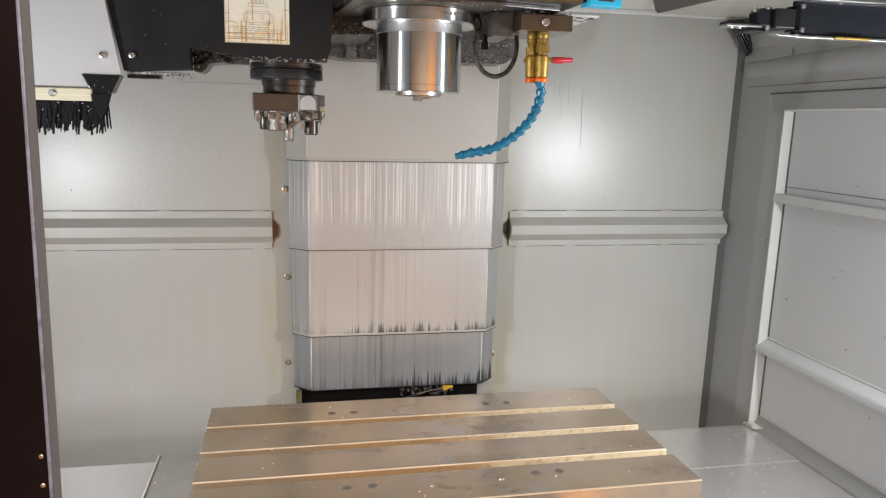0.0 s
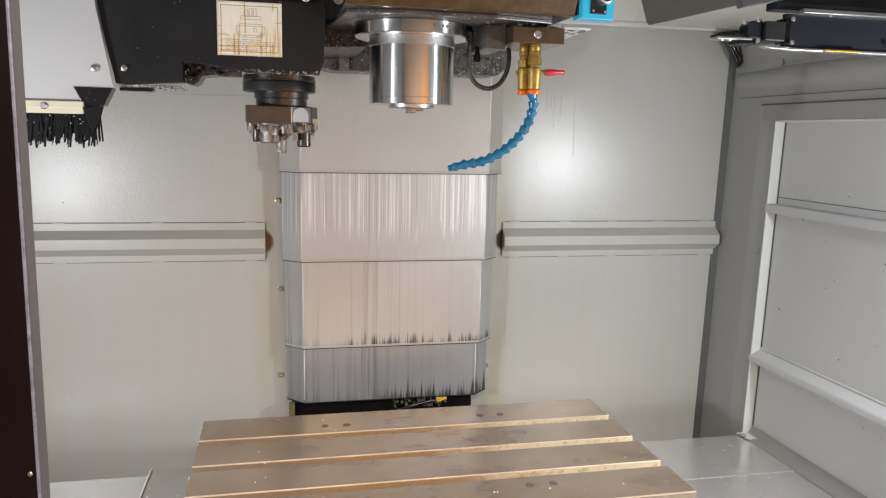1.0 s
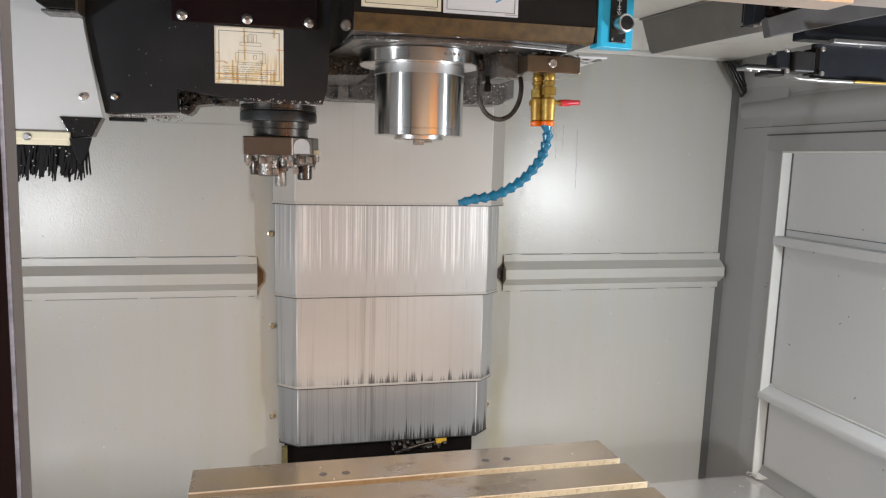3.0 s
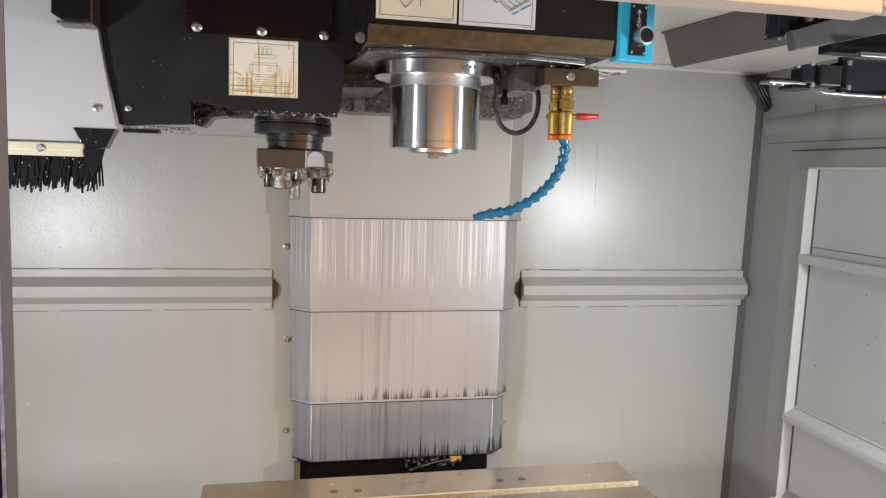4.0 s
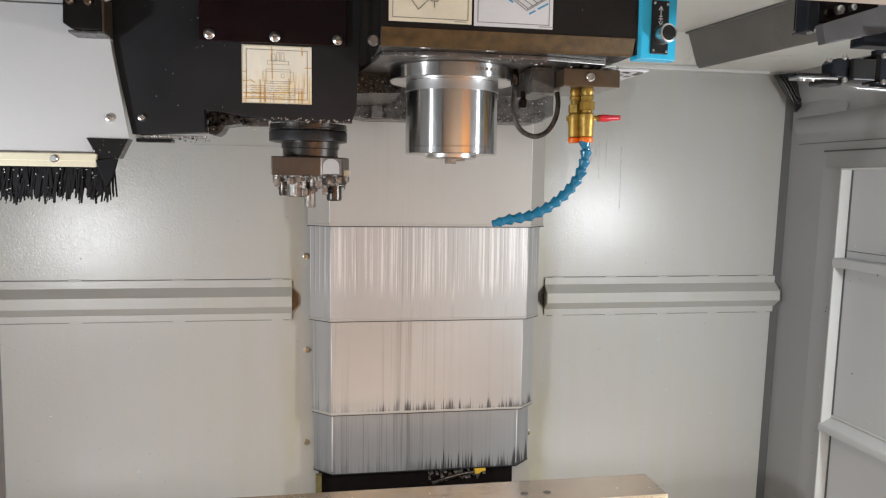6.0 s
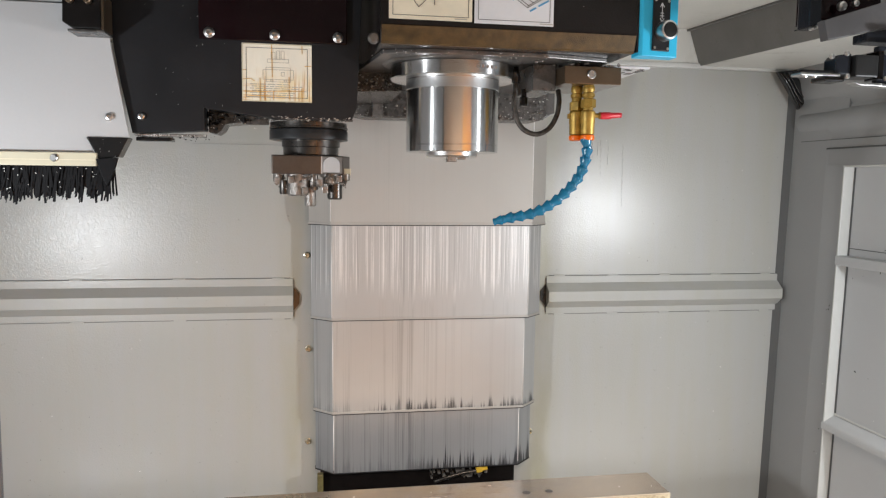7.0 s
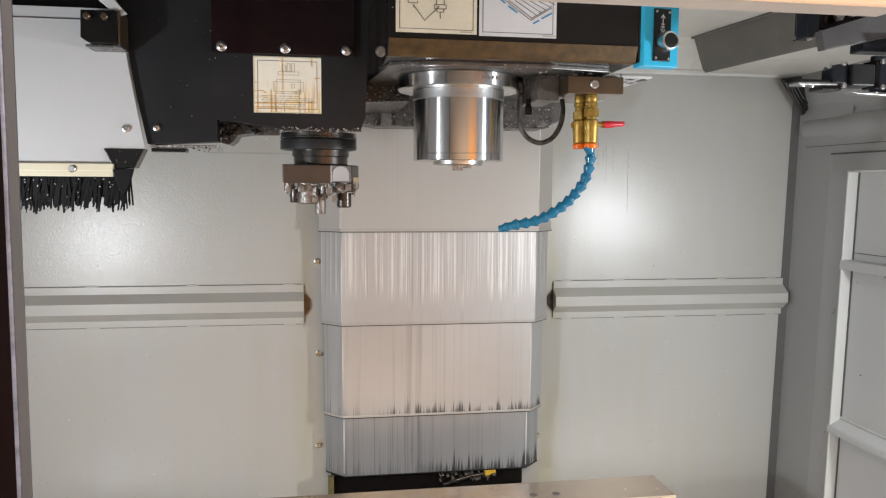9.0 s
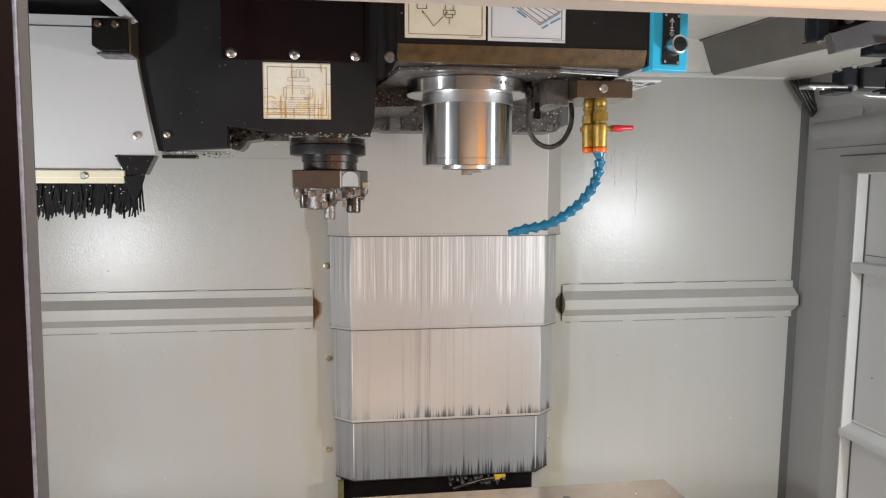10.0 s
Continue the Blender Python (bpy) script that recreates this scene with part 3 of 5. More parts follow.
part("apron", box_bm(-0.105, -0.027, 1.444, 1.447, 0.7005, 0.796, 0.001), WING, wing)


# ---- machine table ----
def table():
    t = thing("machine_table", (0.36, 1.33, 0.60), "ground cast-iron machine table with three T-slots and coolant stains", "machine table")
    turn = Matrix.Translation((0.36, 1.33, 0)) @ pose(0, 0, 0, 0, 0, 0.42) @ Matrix.Translation((-0.36, -1.33, 0))
    edges = (1.2365, 1.3410, 1.4445)
    poly = [(1.124, 0.79), (1.124, 0.85)]
    for y in edges:
        poly += [(y - 0.021, 0.85), (y - 0.021, 0.828), (y - 0.030, 0.828), (y - 0.030, 0.812), (y + 0.009, 0.812), (y + 0.009, 0.828), (y, 0.828), (y, 0.85)]
    poly += [(1.538, 0.85), (1.538, 0.79)]
    part("tabletop", prism_bm(poly, "x", -0.025, 0.7430, 0.0009), IRON, t).data.transform(turn)
    for y in edges:
        part("slot_flank", box_bm(-0.0245, 0.7425, y - 0.0012, y - 0.0002, 0.8285, 0.8484), SLOT, t, "rust-stained slot flank").data.transform(turn)
        part("slot_lip", prism_bm([(y - 0.0014, 0.8485), (y - 0.0014, 0.8494), (y - 0.0006, 0.8503), (y + 0.0010, 0.8503), (y + 0.0010, 0.8485)], "x", -0.0247, 0.7427), LIP, t, "bright worn slot edge").data.transform(turn)
    part("front_lip", box_bm(-0.0247, 0.7427, 1.1228, 1.1250, 0.8482, 0.8503, 0.0004), LIP, t, "bright worn front edge").data.transform(turn)
    for x, y in ((0.194, 1.476), (0.234, 1.475), (0.491, 1.483), (0.532, 1.483), (0.201, 1.183), (0.239, 1.184), (0.495, 1.188), (0.534, 1.188)):
        part("bolt_plug", lathe_bm([(0.0070, 0.8495), (0.0070, 0.8503), (0.0063, 0.8507)], 20, Matrix.Translation((x, y, 0))), PLUG, t, "dark bolt-hole plug")
    part("saddle", box_bm(0.12, 0.60, 1.16, 1.60, 0.60, 0.7895, 0.004), CASTING, t)


table()


# ---- telescopic way cover of the column ----
def column_cover():
    t = thing("column_way_cover", (0.353, 1.80, 0.80), "telescopic steel way cover with four nested scratched plates", "way cover")
    rows = [(0.115, 0.157, 0.562, 0.600, 1.729, 1.304, 1.80), (0.119, 0.159, 0.559, 0.594, 1.735, 1.114, 1.33),
            (0.124, 0.161, 0.554, 0.588, 1.741, 0.922, 1.14), (0.127, 0.163, 0.548, 0.583, 1.747, 0.797, 0.95)]
    for i, (a, b, c, d, y, z0, z1) in enumerate(rows):
        prof = [(a, 1.799), (a, y + 0.036), (b, y), (c, y), (d, y + 0.036), (d, 1.799)]
        inner = [(d - 0.0015, 1.799), (d - 0.0015, y + 0.0368), (c - 0.0006, y + 0.0015), (b + 0.0006, y + 0.0015), (a + 0.0015, y + 0.0368), (a + 0.0015, 1.799)]
        plate = part("plate", prism_bm(prof + inner, "z", z0, z1), PLATE_MATS[i], t)
        g = 0.0017
        lip = [(a - g, 1.799), (a - g, y + 0.036 - g), (b - g / 2, y - g), (c + g / 2, y - g), (d + g, y + 0.036 - g), (d + g, 1.799)]
        if i < 3:
            part("lip", prism_bm(lip + inner, "z", z0 - 0.0005, z0 + 0.0038, 0.0006), PLATE_MATS[0], plate)
        # Black strip that draws in the shaded gap under each lip.
        wiper = [(a - 0.001, 1.799), (a - 0.001, y + 0.0350), (b, y - 0.001), (c, y - 0.001), (d + 0.001, y + 0.0350), (d + 0.001, 1.799)]
        part("wiper", prism_bm(wiper + inner, "z", z0 - 0.0022, z0 - 0.0006), RUBBER, plate, "thin black strip for the shade under the lip")
        for x in (b, c):
            part("fold", lathe_bm([(0.0011, z0 + 0.006), (0.0011, z1 - 0.03)], 8, Matrix.Translation((x, y + 0.0004, 0))), FOLD, plate, "pale line along the fold")


column_cover()

pit = thing("machine_bed", (0.34, 1.78, 0.60), "black oily column base under the way cover", "machine base")
part("casting", box_bm(0.136, 0.546, 1.765, 1.80, 0.60, 0.7955, 0.003), GLOSSBLK, pit)
part("bracket", box_bm(0.130, 0.142, 1.748, 1.764, 0.62, 0.7945, 0.002), MOSS, pit, "yellowed bracket")
bm = bmesh.new()
rnd = random.Random(3)
for k in range(40):
    x, z, s = 0.36 + rnd.random() * 0.12, 0.768 + rnd.random() * 0.022, 0.002 + rnd.random() * 0.004
    box_bm(x, x + s, 1.752, 1.764, z, z + s * 0.8, 0, bm)
tagged(part("chips", bm, CHIPPY, pit, "wet heap of steel chips"), kind="stuff")
hose = solid("coolant_hose", tube_bm(smooth_path([(0.37, 1.755, 0.764), (0.40, 1.75, 0.775), (0.43, 1.75, 0.782), (0.462, 1.75, 0.786)], 16), 0.004, 10), DARKST,
             "thin grey hose under the way cover", "hose")
solid("hose_fitting", lathe_bm([(0.006, 0), (0.0075, 0.001), (0.0075, 0.012), (0.005, 0.013), (0.005, 0.024)], 6, pose(0.459, 1.75, 0.787, 0, 80, 0)), YELLOW,
      "yellow brass hose fitting", "fitting")


def bolt_mesh(r, h):
    return lathe_bm([(r * 1.25, 0), (r * 1.25, h * 0.25), (r, h * 0.3), (r, h * 0.75), (r * 0.75, h), (r * 0.45, h), (r * 0.42, h * 0.6)], 18, pose(0, 0, 0, 90, 0, 0))


def screw_row(name, label, places, r, h, material, group):
    first = solid(name, bolt_mesh(r, h), material, label, "screw", group)
    first.matrix_world = Matrix.Translation(places[0])
    for p in places[1:]:
        copy_thing(first, Matrix.Translation(p))


screw_row("wall_bolt", "small brassy bolt head in the back wall", [(0.1115, 1.8095, 1.2365), (0.1130, 1.8095, 1.0420), (0.1115, 1.8095, 0.8450), (0.590, 1.8095, 0.845), (0.597, 1.8095, 1.232)],
          0.0055, 0.008, BOLT, "wall bolts")


# ---- spindle head ----
def tag_plate(parent, name, x0, x1, z0, z1, y, border, material, label):
    """A flat sticker facing the door, with a ruled border."""
    lab = part(name, box_bm(x0, x1, y - 0.0006, y, z0, z1), material, parent, label)
    bm = bmesh.new()
    b, w = border, 0.0006
    for u0, u1, v0, v1 in ((x0 + b, x1 - b, z0 + b, z0 + b + w), (x0 + b, x1 - b, z1 - b - w, z1 - b), (x0 + b, x0 + b + w, z0 + b, z1 - b), (x1 - b - w, x1 - b, z0 + b, z1 - b)):
        box_bm(u0, u1, y - 0.0009, y - 0.0006, v0, v1, 0, bm)
    part("border", bm, INK, lab)
    return lab


def strokes(lines, y, w):
    """Thin flat bars between pairs of points (x0, z0, x1, z1) on a sticker."""
    bm = bmesh.new()
    for x0, z0, x1, z1 in lines:
        d = Vector((x1 - x0, 0, z1 - z0))
        n = Vector((-d.z, 0, d.x)).normalized() * w / 2
        q = [(x0 + n.x, z0 + n.z), (x0 - n.x, z0 - n.z), (x1 - n.x, z1 - n.z), (x1 + n.x, z1 + n.z)]
        prism_bm(q, "y", y - 0.0004, y, 0, bm)
    return bm


def rect_lines(x0, x1, z0, z1):
    return [(x0, z0, x1, z0), (x1, z0, x1, z1), (x1, z1, x0, z1), (x0, z1, x0, z0)]


def head():
    t = thing("spindle_head", (0.355, 1.45, 1.43), "black milling spindle head with bright steel spindle and warning stickers", "spindle head")
    # casing: front with a slanted lower edge
    poly = [(1.190, 1.581), (1.190, 1.95), (1.70, 1.95), (1.70, 1.560), (1.200, 1.560), (1.196, 1.562)]
    casing = part("casing", prism_bm(poly, "x", 0.207, 0.538, 0.003), HEADBLK, t)
    # Strip that carries the painted reflection along the slanted edge.
    part("trim_band", prism_bm([(1.1882, 1.5805), (1.1900, 1.5805), (1.1965, 1.5622), (1.1995, 1.5590), (1.1960, 1.5590), (1.1940, 1.5615)], "x", 0.209, 0.536), BANDREFLECT, casing, "lower casing band with a warm reflection in its colour")
    part("end_rim", box_bm(0.5385, 0.5405, 1.192, 1.45, 1.561, 1.95), BLACK, casing)
    # stickers
    y = 1.1895
    a = tag_plate(t, "sticker", 0.2175, 0.3205, 1.588, 1.72, y, 0.0045, CREAM, "cream sticker with a tool drawing")
    art = [(0.239, 1.622, 0.254, 1.603), (0.254, 1.603, 0.272, 1.621), (0.239, 1.622, 0.2405, 1.618), (0.272, 1.621, 0.268, 1.620)]
    art += rect_lines(0.266, 0.281, 1.618, 1.623) + rect_lines(0.269, 0.278, 1.614, 1.618) + rect_lines(0.2685, 0.2785, 1.623, 1.640) + [(0.2735, 1.614, 0.2735, 1.606)]
    art += rect_lines(0.233, 0.245, 1.624, 1.634)
    part("drawing", strokes(art, y - 0.0006, 0.0007), INK, a)
    part("print", strokes([(0.299, 1.5905, 0.314, 1.5905)], y - 0.0006, 0.0012), INKGREY, a)
    b = tag_plate(t, "sticker", 0.3235, 0.4250, 1.587, 1.72, y, 0.0045, WHITE, "white sticker with a drawing of the slotted table")
    art = []
    for k in range(6):
        u = k * 0.0062
        art.append((0.362 + u - 0.012, 1.640 + k * 0.0035 * 0.3, 0.392 + u, 1.6115 + k * 0.0036))
    art += [(0.391, 1.6105, 0.4185, 1.6270), (0.391, 1.6085, 0.4185, 1.6250), (0.346, 1.640, 0.391, 1.6085)]
    part("drawing", strokes(art, y - 0.0006, 0.0007), INK, b)
    part("print", strokes([(0.350, 1.634, 0.357, 1.6285), (0.361, 1.6255, 0.373, 1.6175), (0.394, 1.6045, 0.402, 1.609), (0.405, 1.611, 0.4185, 1.6185)], y - 0.0006, 0.0022), INKBLUE, b)
    part("print", strokes([(0.407, 1.5895, 0.424, 1.5895)], y - 0.0006, 0.0012), INKGREY, b)
    # cyan side panel with its switch
    face = [(0.541, 1.192), (0.545, 1.189), (0.596, 1.196), (0.596, 1.215), (0.541, 1.215)]
    cy = part("side_panel", prism_bm(face, "z", 1.556, 1.95, 0.0012), CYAN, t, "bright cyan sheet panel")
    turn = Matrix.Translation((0.5705, 1.1922, 1.600)) @ pose(0, 0, 0, 0, 0, 7.8)
    sw = part("switch_plate", box_bm(-0.0125, 0.0125, -0.0022, 0.0005, -0.037, 0.031, 0.0008), BLACK, cy, "black switch plate")
    sw.data.transform(turn)
    kn = part("knob", lathe_bm([(0.0128, 0), (0.0128, 0.010), (0.0118, 0.0145), (0.0098, 0.0150), (0.0094, 0.0135)], 32, pose(0.0035, -0.002, -0.012, 90, 0, 0)), BRIGHT, cy, "silver-rimmed round knob")
    kn.data.transform(turn)
    kc = part("knob_cap", lathe_bm([(0.0094, 0), (0.0094, 0.0152), (0.006, 0.0156)], 28, pose(0.0035, -0.002, -0.012, 90, 0, 0)), RUBBER, kn, "black centre")
    kc.data.transform(turn)
    ar = strokes([(0, 0.004, 0, 0.022), (-0.003, 0.0185, 0, 0.0235), (0.003, 0.0185, 0, 0.0235), (-0.003, 0.0075, 0.003, 0.0075), (-0.003, 0.0045, 0, 0.000), (0.003, 0.0045, 0, 0.000), (-0.0025, 0.011, 0.0025, 0.011)], -0.0022, 0.0010)
    ao = part("arrow", ar, WHITE, sw, "white arrow mark")
    ao.data.transform(turn)
    for u, v in ((-0.0095, 0.027), (0.0095, 0.0265), (-0.0095, -0.033), (0.0095, -0.0335)):
        so = part("screw", lathe_bm([(0.0017, 0), (0.0017, 0.0012), (0.0008, 0.0018)], 10, pose(u, -0.0022, v, 90, 0, 0)), BRIGHT, sw)
        so.data.transform(turn)
    # casting under the casing
    part("nose_casting", prism_bm([(0.195, 1.40), (0.215, 1.245), (0.275, 1.225), (0.43, 1.225), (0.52, 1.245), (0.545, 1.40), (0.545, 1.70), (0.195, 1.70)], "z", 1.5545, 1.5600, 0.001), UNDER, t)
    part("neck_casting", lathe_bm([(0.094, 1.5520), (0.098, 1.5530), (0.100, 1.5544)], 56, Matrix.Translation((0.3215, 1.325, 0))), UNDER, t)
    # rear block down to the column
    part("rear_block", prism_bm([(0.185, 1.600), (0.185, 1.512), (0.222, 1.505), (0.545, 1.506), (0.575, 1.520), (0.575, 1.600)], "y", 1.64, 1.716, 0.002), CASTING, t, "oily casting with clinging chips")
    part("rear_strip", box_bm(0.252, 0.552, 1.636, 1.6395, 1.5075, 1.562, 0.0006), SWARF, t)
    part("rear_post", box_bm(0.231, 0.249, 1.628, 1.6395, 1.5065, 1.566, 0.001), UNDER, t)
    part("web", prism_bm([(0.168, 1.524), (0.200, 1.5595), (0.26, 1.5595), (0.26, 1.528)], "y", 1.42, 1.6275, 0.001), SWARF, t)
    # spindle cartridge
    at = Matrix.Translation((0.3215, 1.325, -0.0030))
    part("flange", lathe_bm([(0.066, 1.5355), (0.0870, 1.5355), (0.0885, 1.5368), (0.0885, 1.5535), (0.0875, 1.5545)], 72, at), STEEL, t, "polished steel flange")
    body = part("spindle_nose", lathe_bm([(0.0645, 1.4350), (0.0655, 1.4360), (0.0655, 1.4440), (0.0648, 1.4444), (0.0648, 1.4454), (0.0655, 1.4458), (0.0655, 1.5205), (0.0650, 1.5209), (0.0650, 1.5217), (0.0657, 1.5221), (0.0657, 1.5380)], 72, at), STEEL, t, "turned steel spindle nose")
    part("collar_ring", lathe_bm([(0.0655, 1.5214), (0.0662, 1.5221), (0.0662, 1.5350)], 72, at), BRUSHED, body, "brushed collar ring")
    part("face_ring", lathe_bm([(0.022, 1.4290), (0.0345, 1.4290), (0.0365, 1.4305), (0.0365, 1.4351)], 48, at), BRIGHT, body)
    for x in (-0.004, 0.012):
        part("drive_key", box_bm(0.3215 + x - 0.0075, 0.3215 + x + 0.0065, 1.300 + x, 1.312 + x, 1.4185 if x < 0 else 1.4225, 1.4290, 0.0008), CHIPPY, body)
    bars = bmesh.new()
    for k in range(5):
        u = math.radians(-78 + k * 4.6)
        c = Matrix.Translation((0.3215 + 0.0885 * math.cos(u), 1.325 + 0.0885 * math.sin(u), 1.5430)) @ pose(0, 0, 0, 0, 0, math.degrees(u) + 90)
        own = box_bm(-0.0022, 0.0022, -0.0002, 0.0002, -0.0020, 0.0020)
        own.transform(c)
        merge(bars, own)
    part("mark", bars, ENGRAVED, t, "row of plain engraved bars")
    # right-hand bottom sheet with dried coolant
    part("drip_sheet", box_bm(0.520, 0.585, 1.25, 1.47, 1.5490, 1.5520, 0.0008), WHITE, t, "pale sheet with dried coolant")
    dirt = bmesh.new()
    r2 = random.Random(9)
    for k in range(26):
        x, yy, s = 0.525 + r2.random() * 0.055, 1.255 + r2.random() * 0.2, 0.003 + r2.random() * 0.007
        box_bm(x, x + s, yy, yy + s * 1.4, 1.5485, 1.5489, 0, dirt)
    part("residue", dirt, DARKST, t)
    g = bmesh.new()
    r5 = random.Random(77)
    for k in range(260):
        s = 0.0004 + r5.random() ** 2 * 0.0016
        if k < 190:
            x, z = 0.19 + r5.random() * 0.37, 1.508 + r5.random() ** 1.5 * 0.050
            box_bm(x, x + s, 1.6348, 1.6358, z, z + s, 0, g)
        else:
            x, yy = 0.20 + r5.random() * 0.34, 1.20 + r5.random() * 0.06
            box_bm(x, x + s, yy, yy + s, 1.5533, 1.5543, 0, g)
    tagged(part("chips", g, CHIPS, t, "bright chips clinging to the casting"), kind="stuff")
    grime = bmesh.new()
    for k in range(170):
        u = r5.random()
        if u < 0.6:
            at = (0.19 + r5.random() * 0.37, 1.6335, 1.506 + r5.random() ** 1.3 * 0.05)
        else:
            at = (0.42 + r5.random() * 0.12, 1.238 + r5.random() * 0.1, 1.5485 + r5.random() * 0.004)
        lump(grime, r5, at, 0.0007 + r5.random() ** 2 * 0.0028)
    for k in range(110):
        at = (0.172 + r5.random() * 0.085, 1.4185, 1.5270 + r5.random() ** 1.6 * 0.032)
        if at[2] < 1.524 + (at[0] - 0.168) * 1.1:
            lump(grime, r5, at, 0.0006 + r5.random() ** 2 * 0.0022)
    for k in range(60):
        lump(grime, r5, (0.229 + r5.random() * 0.022, 1.627, 1.508 + r5.random() * 0.05), 0.0006 + r5.random() ** 2 * 0.0022)
    part("residue", grime, CHIPPY, t, "caked chips on the casting")
    part("casing_bolt", lathe_bm([(0.007, 0), (0.007, 0.006), (0.005, 0.009), (0.003, 0.009)], 18, pose(0.200, 1.205, 1.566, 90, 0, 0)), CHIPPY, t, "socket bolt caked in chips")


head()


# ---- coolant block, valves and hoses ----
def coolant():
    blk = thing("coolant_manifold", (0.496, 1.30, 1.525), "bronze coolant manifold block under the spindle head", "manifold")
    part("block", box_bm(0.459, 0.539, 1.24, 1.36, 1.5245, 1.5480, 0.0012), BRONZE, blk)
    part("plug", lathe_bm([(0.0062, 0), (0.0062, 0.002), (0.005, 0.003), (0.0035, 0.003), (0.0032, 0.001)], 24, pose(0.4965, 1.2402, 1.5375, 90, 0, 0)), BRIGHT, blk, "bright socket plug")
    part("flange", box_bm(0.425, 0.4585, 1.275, 1.37, 1.5180, 1.5540, 0.002), CASTING, blk)
    for k, x in enumerate((0.4880, 0.4990)):
        y = 1.272 if k == 0 else 1.256
        v = thing("coolant_valve", (x, y, 1.452), "brass ball valve with an orange nut", "valve", "coolant valves")
        at = Matrix.Translation((x, y, 0))
        dz = 0.003 * k
        part("body", lathe_bm([(0.0062, 1.4575), (0.0090, 1.4585), (0.0094, 1.4600), (0.0094, 1.4725), (0.0100, 1.4735), (0.0100, 1.4885), (0.0086, 1.4905)], 28, at), BRASS, v)
        hexn = lathe_bm([(0.0084, 1.4910 + dz), (0.0103, 1.4920 + dz), (0.0103, 1.5025 + dz), (0.0084, 1.5035 + dz)], 6, at @ pose(0, 0, 0, 0, 0, 22 + 17 * k))
        for f in hexn.faces:
            f.smooth = False
        part("hex_nut", hexn, BRASS, v)
        part("neck", lathe_bm([(0.0070, 1.4900), (0.0070, 1.5245)], 20, at), BRASS, v)
        part("thread", lathe_bm([(0.0074, 1.5085), (0.0087, 1.5095), (0.0087, 1.5135), (0.0074, 1.5145), (0.0074, 1.5160), (0.0084, 1.5175), (0.0084, 1.5215), (0.0074, 1.5243)], 24, at), BRASS, v)
        part("nut", lathe_bm([(0.0078, 1.4500), (0.0092, 1.4508), (0.0096, 1.4525), (0.0096, 1.4562), (0.0086, 1.4574)], 20, at), ORANGE, v, "orange plastic nut")
        if k:
            part("stem", lathe_bm([(0.0032, 0), (0.0032, 0.007), (0.0048, 0.0075), (0.0048, 0.010)], 12, pose(x + 0.0085, y - 0.001, 1.484, 0, 90, 0)), BRASS, v)
            part("lever", lathe_bm([(0.0034, 0), (0.0046, 0.001), (0.0050, 0.004), (0.0050, 0.013), (0.0038, 0.0165), (0.0036, 0.026), (0.0024, 0.0285)], 16, pose(x + 0.0165, y - 0.004, 1.4835, 0, 87, 0)), RED, v, "red rubber lever")
            part("lever_tab", box_bm(x + 0.0300, x + 0.0475, y - 0.0055, y - 0.0020, 1.4815, 1.4885, 0.0014), RED, v)
        else:
            part("stem", box_bm(x - 0.0125, x - 0.0085, y - 0.003, y + 0.003, 1.480, 1.487, 0.001), BRASS, v)
    # segmented hose
    h = thing("coolant_hose", (0.49, 1.256, 1.34), "blue segmented coolant hose bent towards the spindle", "hose")
    keys = [(0.4965, 1.256, 1.4520), (0.4985, 1.254, 1.4350), (0.4895, 1.252, 1.4050), (0.4715, 1.254, 1.3800), (0.4485, 1.256, 1.3612), (0.4225, 1.260, 1.3480), (0.3960, 1.266, 1.3425), (0.3725, 1.272, 1.3360)]
    pts = smooth_path(keys, 400)
    run = [0.0]
    for a, b in zip(pts, pts[1:]):
        run.append(run[-1] + (b - a).length)
    n = 14
    step = run[-1] / n
    prof = [(0.0034, -0.0042), (0.0054, -0.0034), (0.0060, -0.0014), (0.0052, 0.0006), (0.0054, 0.0022), (0.0066, 0.0052), (0.0076, 0.0082), (0.0080, 0.0097), (0.0077, 0.0110), (0.0062, 0.0118)]

    def along(s):
        j = next((k for k, r in enumerate(run) if r >= s), 399)
        return pts[j]
    for i in range(n):
        s = i * step
        d = along(s + step) - along(s)
        q = (-d).to_track_quat("Z", "Y").to_matrix().to_4x4()
        k = 1.0 if i < n - 1 else 0.85
        m = Matrix.Translation(along(s + 0.8 * step)) @ q @ Matrix.Scale(step / 0.0135 * k, 4)
        part("segment", lathe_bm(prof, 20, m), BLUE, h)
    # loop of air line
    loop = [(0.4070, 1.30, 1.540), (0.4065, 1.298, 1.520), (0.4050, 1.296, 1.500), (0.4090, 1.294, 1.478), (0.4200, 1.292, 1.464), (0.4370, 1.290, 1.459), (0.4540, 1.290, 1.467), (0.4650, 1.290, 1.485), (0.4690, 1.292, 1.505), (0.4700, 1.300, 1.522)]
    solid("air_line", tube_bm(smooth_path(loop, 90), 0.0036, 14), BRAID, "dark braided air line in a loop beside the spindle", "hose")
    solid("air_fitting", lathe_bm([(0.0045, 0), (0.006, 0.002), (0.006, 0.010), (0.0045, 0.012), (0.0045, 0.020)], 8, Matrix.Translation((0.407, 1.30, 1.532))), GLOSSBLK, "black push-in air fitting", "fitting")
    solid("air_elbow", tube_bm(smooth_path([(0.4070, 1.300, 1.530), (0.4072, 1.298, 1.5395), (0.4040, 1.296, 1.5435), (0.3960, 1.296, 1.5445)], 12), 0.0058, 10), GLOSSBLK, "black elbow of the air line", "fitting")
